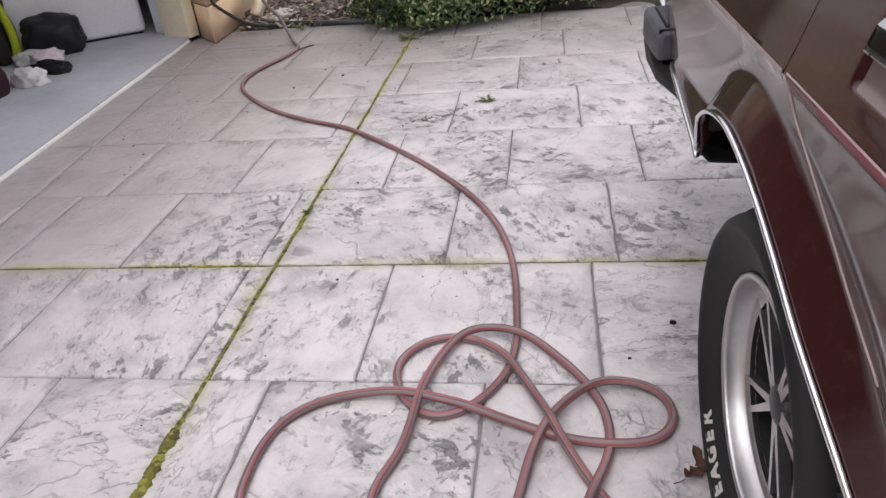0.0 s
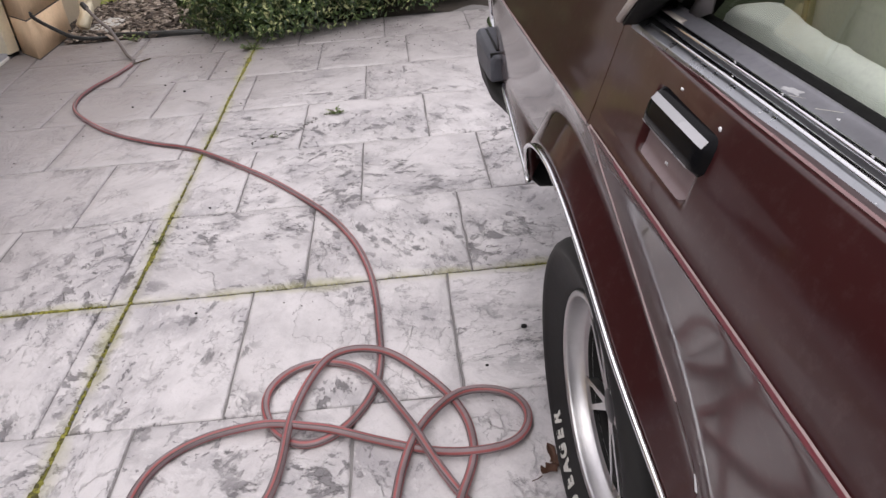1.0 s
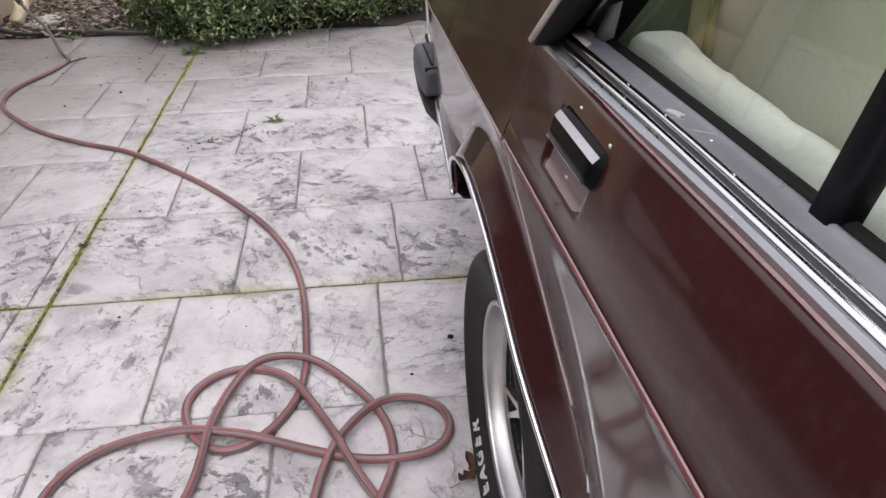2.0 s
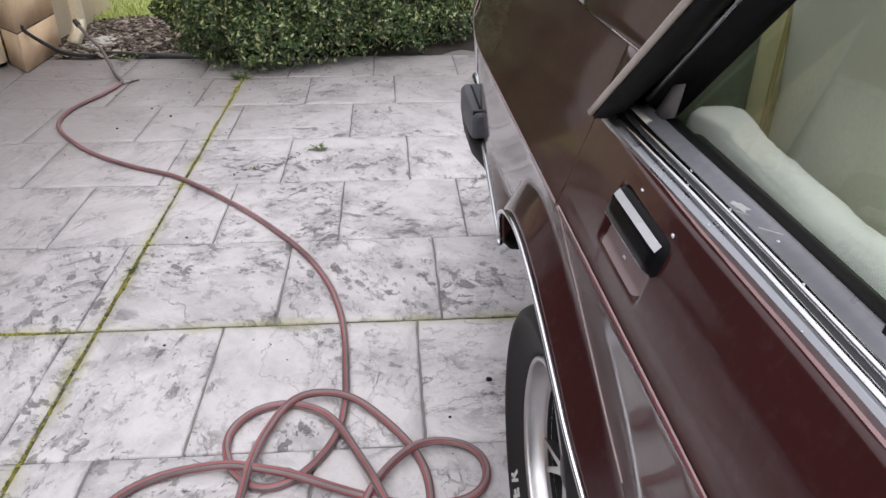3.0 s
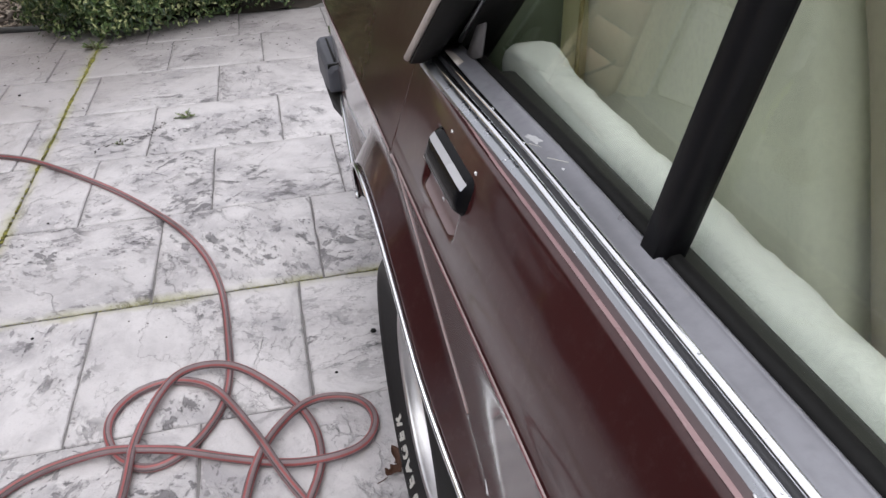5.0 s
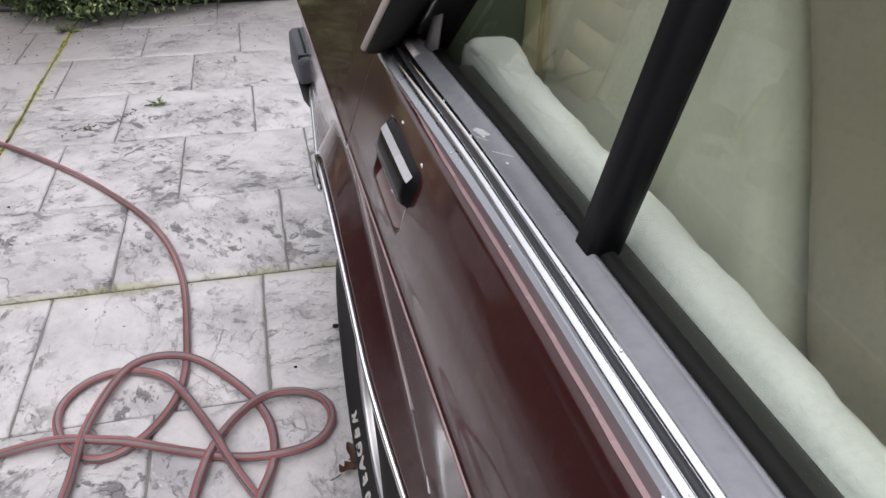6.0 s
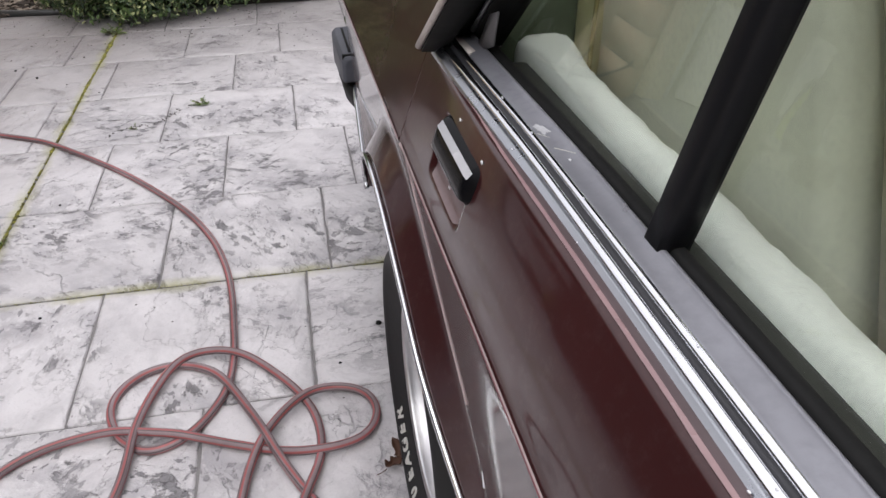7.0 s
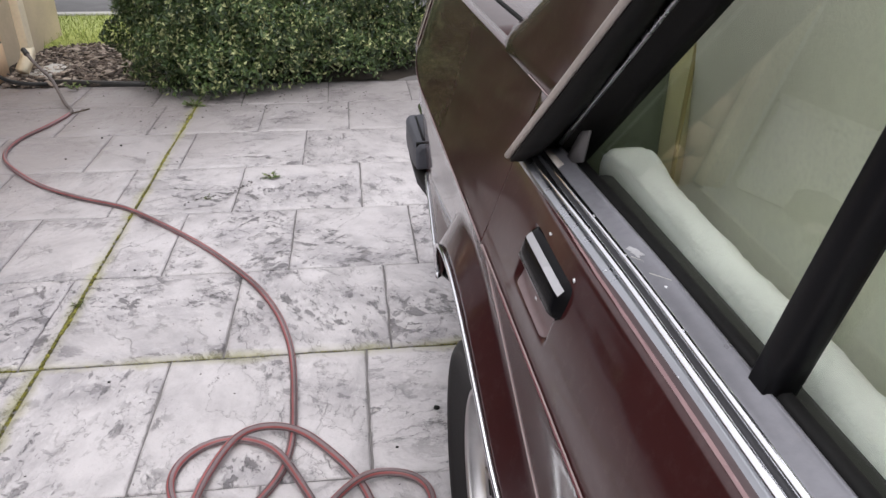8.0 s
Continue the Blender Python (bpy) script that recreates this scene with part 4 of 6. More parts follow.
    solid(part("wheel_housing", bm, UNDER, car, "black wheel housing"), 0.006)
    bm = bmesh.new()
    rows = []
    for y, zb in ((0.405, 0.615), (0.55, 0.605), (0.75, 0.58), (1.02, 0.54)):
        rows.append([(skin(y, 0.63) + 0.014, y, 0.632), (skin(y, 0.63) + 0.03, y, zb), (skin(y, 0.63) + 0.30, y, zb - 0.02)])
    loft(bm, rows)
    solid(part("rear_valance", bm, UNDER, car, "black lower valance"), 0.008)

    # --- bright edge of the arch, and along the lower edge to the bumper
    def edge(points, r):
        bm = bmesh.new()
        sweep(bm, smooth_path(points, 3), r, 8)
        return bm
    pts = [(skin(y, arch_z(y)) - 0.003, y, arch_z(y) - 0.001) for y in [float(v) for v in np.linspace(-0.50, 0.398, 48)]]
    part("arch_trim", edge(pts, 0.0052), CHROME, car, "chrome wheel arch moulding")
    pts = [(skin(y, 0.63) - 0.002, y, 0.627) for y in (0.400, 0.43, 0.47, 0.52, 0.58, 0.65, 0.72, 0.8, 0.87, 0.95, 1.0, 1.05)]
    part("lower_trim", edge(pts, 0.0065), CHROME, car, "thin chrome edge moulding")

    # --- bumper with its end cap
    bumper = part("bumper", boxed((0.06, 1.44, 0.585), (WIDTH - 0.06, 1.60, 0.70), 0.02, 3), CHROME, car, "chrome rear bumper")
    bm = bmesh.new()
    rows = []
    for y, xo, w, zt, zb in ((1.105, 0.014, 0.06, 0.696, 0.624), (1.112, 0.006, 0.075, 0.702, 0.618), (1.16, 0.001, 0.08, 0.704, 0.616), (1.33, -0.003, 0.09, 0.706, 0.612), (1.42, 0.001, 0.08, 0.706, 0.614), (1.44, 0.010, 0.06, 0.700, 0.620)):
        rows.append([(xo, y, zb + 0.004), (xo + 0.006, y, zb), (xo + w, y, zb), (xo + w, y, zt), (xo + 0.030, y, zt), (xo + 0.012, y, zt - 0.002), (xo, y, zt - 0.016)])
    loft(bm, rows, closed=True, caps=True)
    bmesh.ops.bevel(bm, geom=bm.edges[:], offset=0.002, segments=2, affect='EDGES')
    part("end_cap", bm, BUMPER_GREY, bumper, "grey-black rubber bumper end cap", smooth=False)
    part("slot", boxed((0.008, 1.122, 0.690), (0.052, 1.134, 0.7055), 0.002), RUBBER, bumper, "dark slot in the bumper end cap")
    part("slot", boxed((0.030, 1.150, 0.698), (0.038, 1.400, 0.7075), 0.002), RUBBER, bumper, "dark groove along the bumper end cap")
    bm = bmesh.new()
    rows = []
    for y, zt, zb, xo in ((0.43, 0.608, 0.602, 0.034), (0.6, 0.607, 0.584, 0.034), (0.8, 0.606, 0.566, 0.034), (1.0, 0.606, 0.548, 0.030), (1.085, 0.606, 0.540, 0.022), (1.2, 0.602, 0.532, 0.006), (1.42, 0.602, 0.532, 0.004)):
        rows.append([(xo, y, zt), (xo + 0.012, y, zb), (xo + 0.10, y, zb), (xo + 0.10, y, zt)])
    loft(bm, rows, closed=True, caps=True)
    part("bumper_skirt", bm, RUBBER, bumper, "black skirt under the bumper")

    # --- wheel
    wheel = new("wheel")
    wheel.parent = car
    wheel.matrix_local = pose(0.0024, WHEEL_Y, WHEEL_Z, 0, -0.30, -0.19)
    tagged(wheel, "rear wheel with white-lettered tyre and polished alloy rim")
    bm = bmesh.new()
    R = WHEEL_R
    prof = [(0.040, 0.227), (0.032, 0.233), (0.026, 0.240), (0.019, 0.251), (0.0035, 0.299), (-0.0045, 0.3085), (-0.0088, 0.3155), (-0.0085, 0.322), (0.000, 0.334), (0.014, 0.341), (0.028, R - 0.003), (0.045, R - 0.001), (0.11, R), (0.175, R - 0.001), (0.196, R - 0.008), (0.21, 0.30), (0.212, 0.26), (0.19, 0.222)]
    lathe(bm, prof, 72, closed=False)
    tyre = part("tyre", bm, TYRE, wheel, "black tyre with raised white letters")
    bm = bmesh.new()
    for k in range(64):
        a = 2 * math.pi * k / 64
        for xo in (0.035, 0.075, 0.12, 0.165):
            g = boxed((xo, -0.012, R - 0.006), (xo + 0.028, 0.012, R + 0.0035))
            g.transform(Matrix.Rotation(a + xo * 3, 4, 'X'))
            me = bpy.data.meshes.new("t")
            g.to_mesh(me)
            g.free()
            bm.from_mesh(me)
            bpy.data.meshes.remove(me)
    part("tread", bm, TYRE, tyre)
    bm = bmesh.new()
    lathe(bm, [(0.043, 0.228), (0.028, 0.2355), (0.022, 0.2338), (0.020, 0.2280), (0.022, 0.2235), (0.026, 0.2210), (0.031, 0.2218), (0.046, 0.2188), (0.062, 0.2158), (0.067, 0.211), (0.069, 0.193), (0.076, 0.186)], 72, closed=False)
    part("rim", bm, ALLOY, wheel, "polished deep-dish alloy rim")
    bm = bmesh.new()
    for k in range(10):
        g = bmesh.new()
        rows = []
        for rr, w, x in ((0.030, 0.009, 0.060), (0.10, 0.0070, 0.062), (0.16, 0.0060, 0.064), (0.210, 0.0070, 0.064)):
            rows.append([(x, -w, rr), (x, w, rr), (x + 0.022, w * 0.8, rr), (x + 0.022, -w * 0.8, rr)])
        loft(g, rows, closed=True, caps=True)
        g.transform(Matrix.Rotation(2 * math.pi * k / 10 + 0.16 * (-1) ** k, 4, 'X'))
        me = bpy.data.meshes.new("t")
        g.to_mesh(me)
        g.free()
        bm.from_mesh(me)
        bpy.data.meshes.remove(me)
    part("spokes", bm, ALLOY, wheel, "paired alloy spokes", smooth=False)
    bm = bmesh.new()
    lathe(bm, [(0.056, 0.0), (0.056, 0.020), (0.060, 0.034), (0.068, 0.038), (0.13, 0.040)], 32, closed=False)
    part("hub", bm, DARK_ALLOY, wheel)
    bm = bmesh.new()
    lathe(bm, [(0.115, 0.0), (0.115, 0.150), (0.125, 0.186), (0.066, 0.1865)], 48, closed=False)
    part("brake_disc", bm, UNDER, wheel, "dark brake behind the spokes")
    # raised letters, set round the side wall
    word = "330 EAGER"
    for i, ch in enumerate(word):
        if ch == " ":
            continue
        cu = bpy.data.curves.new("letter", 'FONT')
        cu.body, cu.size, cu.extrude, cu.align_x, cu.align_y = ch, 0.046, 0.0012, 'CENTER', 'CENTER'
        cu.offset = 0.0015
        tmp = bpy.data.objects.new("tmp", cu)
        scene.collection.objects.link(tmp)
        me = bpy.data.meshes.new_from_object(tmp.evaluated_get(bpy.context.evaluated_depsgraph_get()))
        bpy.data.objects.remove(tmp)
        me.materials.clear()
        me.materials.append(WHITE_LETTER)
        me.name = "letter"
        lt = new("letter", me)
        lt.parent = tyre
        a = 0.733 - (8 - i) * 0.130 if i > 3 else 0.060 - 0.160 * (2 - i)
        rr = 0.2955
        # letter faces outwards (-x); its top points to the tread
        up = Vector((0, -math.sin(a), math.cos(a)))
        right = Vector((0, math.cos(a), math.sin(a)))
        lean = math.atan2(0.020, 0.054)
        top = -up * math.cos(lean) + Vector((-1, 0, 0)) * math.sin(lean)
        rot = Matrix((right, top, right.cross(top))).transposed()
        lt.matrix_local = Matrix.Translation(Vector((0.0022, 0, 0)) - up * rr) @ rot.to_4x4()
    copy_wheel(wheel, car, pose(0.012, -2.82, WHEEL_Z))
    copy_wheel(wheel, car, pose(WIDTH - 0.012, WHEEL_Y, WHEEL_Z, 0, 0, 180))
    copy_wheel(wheel, car, pose(WIDTH - 0.012, -2.82, WHEEL_Z, 0, 0, 180))

    # --- rear door
    def scoop(y, z):
        """Depth of the hollow below the door handle."""
        side = min(1.0, max(0.0, (0.088 - abs(y + 0.294)) / 0.012))
        low = min(1.0, max(0.0, (z - 0.974) / 0.010)) * min(1.0, max(0.0, (1.060 - z) / 0.012))
        side, low = side * side * (3 - 2 * side), low * low * (3 - 2 * low)
        return 0.010 * side * low
    cols_z = sorted(set(Z_FINE) | {round(float(v), 4) for v in np.arange(0.958, 1.082, 0.0045)})
    f, e0 = -1.40, SHUT_Y[-1] - 0.0008
    col_y = sorted({round(float(v), 4) for v in np.linspace(f, e0, 48)} | {round(e0 - 0.0012, 4)} | {round(float(v), 4) for v in np.arange(-0.160, e0 - 0.003, 0.007)} | {round(float(v), 4) for v in np.arange(-0.428, -0.165, 0.005)})
    bm = bmesh.new()
    rows = []
    for z in cols_z:
        e = shut_y(z) - 0.0008
        row = []
        for y in col_y:
            y = f + (e - f) * (y - f) / (e0 - f)
            row.append((skin(y, z) + scoop(y, z), y, z))
        rows.append(row)
    loft(bm, rows)
    door = part("door", bm, PAINT, car, "maroon rear door with a red pinstripe")
    solid(door, 0.010, even=True)
    # dark line behind the shut gap
    bm = bmesh.new()
    rows = []
    for z in Z_FINE[6:]:
        e = shut_y(z)
        rows.append([(skin(e, z) + 0.012, e - 0.02, z), (skin(e, z) + 0.012, e + 0.02, z)])
    loft(bm, rows)
    part("door_gap", bm, RUBBER, car)
    # pale worn paint along the door's edge
    pts = [(skin(y, z) - 0.0006, y - 0.0025, z) for y, z in ((shut_y(z), z) for z in [float(v) for v in np.linspace(0.70, 0.93, 26)])]
    bm = bmesh.new()
    sweep(bm, pts, 0.0016, 6)
    part("edge_wear_sheen", bm, STRIPE_PALE, door, "pale worn paint on the door edge")
    # pinstripe
    def tape(z0, z1, lift, y0, y1):
        bm = bmesh.new()
        rows = []
        n = 60
        for i in range(n + 1):
            y = y0 + (y1 - y0) * i / n
            jit = 0.0006 * noise.noise(Vector((y * 40, z0 * 90, 0)))
            rows.append([(skin(y, z) - lift, y, z + jit) for z in np.linspace(z0, z1, 4)])
        loft(bm, rows)
        return bm
    part("pinstripe", tape(0.921, 0.935, 0.0012, -1.39, -0.16), STRIPE_RED, door, "worn red pinstripe")
    part("pinstripe", tape(0.923, 0.933, 0.0010, -0.16, -0.03), STRIPE_FADED, door, "pinstripe faded to dull pink")
    part("pinstripe_edge", tape(0.935, 0.9375, 0.0016, -1.39, -0.03), STRIPE_PALE, door, "pale edge of the pinstripe")
    part("pinstripe_edge", tape(0.9185, 0.921, 0.0016, -1.39, -0.03), STRIPE_PALE, door, "pale edge of the pinstripe")
    # on the quarter panel the crease's highlight is painted as a pale line
    part("pinstripe", tape(0.928, 0.936, 0.0012, -0.01, 1.40), STRIPE_PALE, car, "pale line painted for the light on the quarter panel crease")
    bm = boxed((-0.0016, -0.013, -0.003), (0.0016, 0.013, 0.003), 0.001)
    chip = part("paint_chip", bm, WHITE_PAINT, door, "white chipped paint on the door edge")
    chip.matrix_local = pose(skin(-0.472, 0.63) + 0.001, -0.476, 0.626, 68, 0, 0)
    # pink sky highlight along the shoulder, painted on as a strip
    bm = bmesh.new()
    rows = []
    for i in range(91):
        y = -1.39 + 1.30 * i / 90
        lo = 1.0884 + 0.0003 * noise.noise(Vector((y * 16, 0, 2))) + 0.0008 * max(0.0, (y + 0.5) / 0.4)
        rows.append([(skin(y, z) - 0.0007, y, z + 0.0007) for z in (lo + (1.0892 - lo) * u / 8 for u in range(9))])
    loft(bm, rows)
    part("edge_wear_sheen", bm, SHEEN_EDGE, door, "pink highlight painted along the door shoulder")
    bm = bmesh.new()
    rows = []
    for i in range(91):
        y = -1.39 + 1.34 * i / 90
        rows.append([(skin(y, z) - 0.0005, y, z + 0.0006) for z in (1.0892 + 0.0009 * u / 5 for u in range(6))])
    loft(bm, rows)
    part("shoulder_top", bm, MAUVE_EDGE, door, "dull mauve top of the door shoulder")
    # belt moulding, ledge, weatherstrip
    y0, y1 = -1.40, -0.042
    part("belt_moulding", strip([(0.0690, 1.074), (0.0698, 1.0894), (0.0710, 1.0904), (0.0770, 1.0937), (0.0818, 1.0964), (0.0840, 1.074)], y0, y1), BELT_CHROME, door, "pitted chrome belt moulding")
    part("bright_bead", strip([(0.0812, 1.085), (0.0814, 1.0960), (0.0819, 1.0972), (0.0830, 1.0982), (0.0874, 1.1003), (0.0890, 1.1004), (0.0899, 1.0995), (0.0900, 1.085)], y0, y1), CHROME, door, "bright raised bead of the belt moulding")
    part("inner_moulding", strip([(0.0946, 1.090), (0.0948, 1.1040), (0.0953, 1.1052), (0.0963, 1.1061), (0.0998, 1.1077), (0.1010, 1.1077), (0.1016, 1.1069), (0.1017, 1.090)], y0, y1), CHROME, door, "second narrow chrome moulding")
    part("moulding_groove", strip([(0.0897, 1.085), (0.0898, 1.0968), (0.0924, 1.0982), (0.0948, 1.1022), (0.0949, 1.085)], y0, y1), GROOVE, door, "dusty grey groove between the beads")
    part("sill_ledge", strip([(0.1017, 1.09), (0.1017, 1.1040), (0.106, 1.1050), (0.1255, 1.1076), (0.1268, 1.1100), (0.1284, 1.1113), (0.1304, 1.1111), (0.1318, 1.1090), (0.136, 1.1060), (0.136, 1.09)], y0, y1 - 0.02), LEDGE, door, "dull grey window ledge with scratches")
    # dark block added to stop the hole behind the mouldings showing
    part("belt_end", boxed((0.062, -0.070, 1.045), (0.150, -0.020, 1.090), 0.003), RUBBER, door, "dark filler block added to close the hole at the belt end")
    part("weatherstrip", strip([(0.1335, 1.09), (0.1340, 1.1085), (0.138, 1.1125), (0.146, 1.1135), (0.151, 1.107), (0.153, 1.09)], y0, y1 - 0.03), RUBBER, door, "black rubber weatherstrip")
    # scratches on the ledge
    for a, b, w in (((0.110, -0.440), (0.130, -0.466), 0.0010), ((0.105, -0.400), (0.114, -0.415), 0.0007)):
        a, b = Vector(a), Vector(b)
        n = (b - a).normalized()
        s = Vector((-n.y, n.x)) * w
        bm = bmesh.new()
        vs = [bm.verts.new((p.x + belt_bend(p.y)[0], p.y, 1.1050 + (p.x - 0.106) * 0.130 + 0.0008 + belt_bend(p.y)[1])) for p in (a - s, b - s * 0.4, b + s * 0.4, a + s)]
        bm.faces.new(vs)
        part("scratch", bm, WHITE_LETTER, door, "pale scratch in the ledge")
    # pale scrape with a ragged outline
    bm = bmesh.new()
    c0 = Vector((0.114, -0.392))
    ring = []
    for i in range(28):
        a = 2 * math.pi * i / 28
        r = 1.0 + 0.75 * noise.noise(Vector((math.cos(a) * 2.2, math.sin(a) * 2.2, 5.0)))
        p = c0 + Vector((0.0055 * r * math.cos(a) - 0.003 * r * math.sin(a), 0.013 * r * math.sin(a)))
        dx, dz = belt_bend(p.y)
        ring.append(bm.verts.new((p.x + dx, p.y, 1.1050 + (p.x - 0.106) * 0.130 + 0.0006 + dz)))
    bm.faces.new(ring)
    part("scrape", bm, SCRAPE, door, "pale scrape in the ledge paint", smooth=False)
    # white flecks on the mouldings
    rnd = random.Random(6)
    for _ in range(16):
        y = rnd.uniform(-1.2, -0.2)
        x, z = rnd.choice(((0.0740, 1.0925), (0.0860, 1.1000), (0.0985, 1.1078), (0.116, 1.1066)))
        bm = bmesh.new()
        r = rnd.uniform(0.0008, 0.0019)
        dx, dz = belt_bend(y)
        lumpy(bm, (x + dx, y, z + dz), (r, r * rnd.uniform(0.8, 1.8), 0.0006), y * 50, 0.4, 1)
        part("fleck", bm, WHITE_PAINT, door)
    # upper frame of the door, corner piece and division bar
    def gx(z):
        return 0.149 + (z - 1.10) * 0.165
    bm = bmesh.new()
    rows = []
    for z in np.linspace(1.10, 1.47, 12):
        z = float(z)
        a = rail(z) + 0.018
        rows.append([(gx(z) - 0.034, a, z), (gx(z) - 0.040, a - 0.010, z), (gx(z) - 0.036, a - 0.016, z), (gx(z) - 0.010, a - 0.030, z), (gx(z) + 0.006, a - 0.05, z), (gx(z) + 0.012, a, z)])
    loft(bm, rows, closed=True, caps=True)
    frame_ob = part("window_frame", bm, RUBBER, door, "black upper door frame")
    bm = bmesh.new()
    sweep(bm, [(gx(z) - 0.040, rail(z) + 0.008, z) for z in np.linspace(1.125, 1.47, 10)], 0.0042, 8)
    part("frame_bead", bm, SATIN, frame_ob, "thin bright bead on the frame")
    def plate(pts, t):
        bm = bmesh.new()
        P = [Vector(p) for p in pts]
        n = (P[1] - P[0]).cross(P[2] - P[0]).normalized() * t
        loft(bm, [P, [p + n for p in P]], closed=True, caps=True)
        bmesh.ops.bevel(bm, geom=bm.edges[:], offset=0.001, segments=2, affect='EDGES')
        bmesh.ops.recalc_face_normals(bm, faces=bm.faces[:])
        return bm
    bracket = part("corner_bracket", plate([(0.089, -0.050, 1.1125), (0.111, -0.046, 1.1125), (0.114, -0.118, 1.1125), (0.089, -0.137, 1.1125)], 0.003), WORN_TRIM, door, "pale metal corner piece of the window frame")
    part("post", plate([(0.113, -0.100, 1.116), (0.117, -0.140, 1.168), (0.119, -0.172, 1.180), (0.116, -0.164, 1.130), (0.113, -0.116, 1.110)], 0.004), GREY_POST, bracket, "grey post behind the corner piece")
    bm = bmesh.new()
    rows = []
    for z in np.linspace(1.102, 1.50, 9):
        z = float(z)
        x, y = gx(z) - 0.012, -0.641 - 0.10 * (z - 1.10)
        rows.append([(x - 0.011, y + 0.017, z), (x - 0.014, y + 0.013, z), (x - 0.014, y - 0.010, z), (x - 0.010, y - 0.015, z), (x + 0.014, y - 0.018, z), (x + 0.018, y - 0.014, z), (x + 0.018, y + 0.012, z), (x - 0.002, y + 0.018, z)])
    loft(bm, rows, closed=True, caps=True)
    part("division_bar", bm, BAR_BLACK, door, "black division bar between the window panes")
    # panes
    def pane(ya0, yb0, ya1, yb1):
        bm = bmesh.new()
        rows = []
        for s in np.linspace(0, 1, 7):
            s = float(s)
            z = 1.09 + 0.41 * s
            a, b = ya0 + (ya1 - ya0) * s, yb0 + (yb1 - yb0) * s
            rows.append([(gx(z), a + (b - a) * u, z) for u in np.linspace(0, 1, 7)])
        loft(bm, rows)
        return bm
    for args in ((-0.64, -0.055, -0.635, -0.42), (-1.40, -0.63, -1.40, -0.625)):
        p = part("window_pane", pane(*args), GLASS, door, "green-tinted side window glass", smooth=False)
        solid(p, 0.004, 0.0)
        p.visible_shadow = False

    # --- flap handle in its recess
    handle = part("handle", handle_mesh(), HANDLE_BLACK, door, "glossy black paddle door handle with worn edge")
    handle.matrix_local = pose(skin(-0.31, 1.047) + 0.002, -0.300, 1.040, 0, 19, 0)
    # pinkish plate in the hollow; the sky's reflection is put into its pale colour
    bm = bmesh.new()
    rows = []
    for y in [float(v) for v in np.linspace(-0.373, -0.216, 44)]:
        k = min(1.0, min((y + 0.379) / 0.022, (-0.210 - y) / 0.022))
        low = 0.9765 + 0.016 * (1 - math.sqrt(max(0.0, 1 - (1 - k) ** 2)))
        rows.append([(skin(y, z) + scoop(y, z) - 0.0012, y, z) for z in [1.03 - (1.03 - low) * u / 12 for u in range(13)]])
    loft(bm, rows)
    part("handle_plate", bm, SHEEN_PINK, door, "pinkish plate in the hollow below the handle, sky sheen in its colour")
    # highlight of the upper chamfer, laid on as a light grey strip
    bm = bmesh.new()
    rows = []
    for t in np.linspace(0.07, 0.93, 15):
        t = float(t)
        y = -0.099 + 0.187 * t
        k = math.sqrt(max(0.0, 1 - (1 - min(1.0, min(t, 1 - t) / 0.12)) ** 2))
        d, h = 0.002 + 0.014 * k, 0.017 + 0.0095 * k
        rows.append([(-d * (1.02 - 0.36 * u) - 0.0006, y, h * (0.10 + 0.42 * u) + 0.0006) for u in (0.06, 0.35, 0.65, 0.94)])
    loft(bm, rows)
    part("upper_facet", bm, FACET_GLINT, handle, "highlight on the upper facet, painted light grey")
    bm = bmesh.new()
    lumpy(bm, (0.004, -0.080, -0.014), (0.013, 0.016, 0.018), 2, 0.05, 3)
    part("pivot", bm, HANDLE_BLACK, handle, "black pivot under the end of the handle")
    bm = bmesh.new()
    sweep(bm, [(-0.0135, -0.074, -0.0250), (-0.0142, 0.0, -0.0255), (-0.0135, 0.076, -0.0250)], 0.0011, 6)
    part("lip", bm, SATIN, handle, "pale worn lower lip of the handle")
    for y, z, sy, sz in ((-0.268, 1.0725, 0.0030, 0.0018), (-0.384, 1.0690, 0.0030, 0.0030), (-0.293, 0.9890, 0.0042, 0.0020)):
        bm = bmesh.new()
        lumpy(bm, (skin(y, z) + scoop(y, z) - 0.0012, y, z), (0.0012, sy, sz), y * 90, 0.5, 2)
        part("paint_chip", bm, WHITE_PAINT, door, "white chipped paint beside the handle")

    # --- glazing and pillars round the rest of the cabin
    def quad(name, pts, mat, label="", t=0.004):
        bm = bmesh.new()
        bm.faces.new([bm.verts.new(p) for p in pts])
        bmesh.ops.subdivide_edges(bm, edges=bm.edges[:], cuts=3, use_grid_fill=True)
        ob = solid(part(name, bm, mat, car, label, smooth=False), t, 0.0)
        if mat is GLASS:
            ob.visible_shadow = False
        return ob
    W = WIDTH
    quad("windscreen", [(0.20, -2.35, 1.10), (W - 0.20, -2.35, 1.10), (W - 0.27, -1.93, 1.50), (0.27, -1.93, 1.50)], GLASS, "windscreen")
    quad("rear_window", [(0.18, 0.36, 1.212), (W - 0.18, 0.36, 1.212), (W - 0.27, -0.04, 1.50), (0.27, -0.04, 1.50)], GLASS, "sloping rear window")
    quad("far_window", [(W - 0.158, -2.2, 1.10), (W - 0.158, -0.12, 1.10), (W - 0.275, -0.45, 1.49), (W - 0.275, -1.95, 1.49)], GLASS, "far side window")
    quad("front_window", [(0.158, -2.2, 1.10), (0.158, -1.49, 1.10), (0.275, -1.49, 1.49), (0.275, -1.95, 1.49)], GLASS, "front side window")
    for m in (0, 1):
        fx = (lambda v: W - v) if m else (lambda v: v)
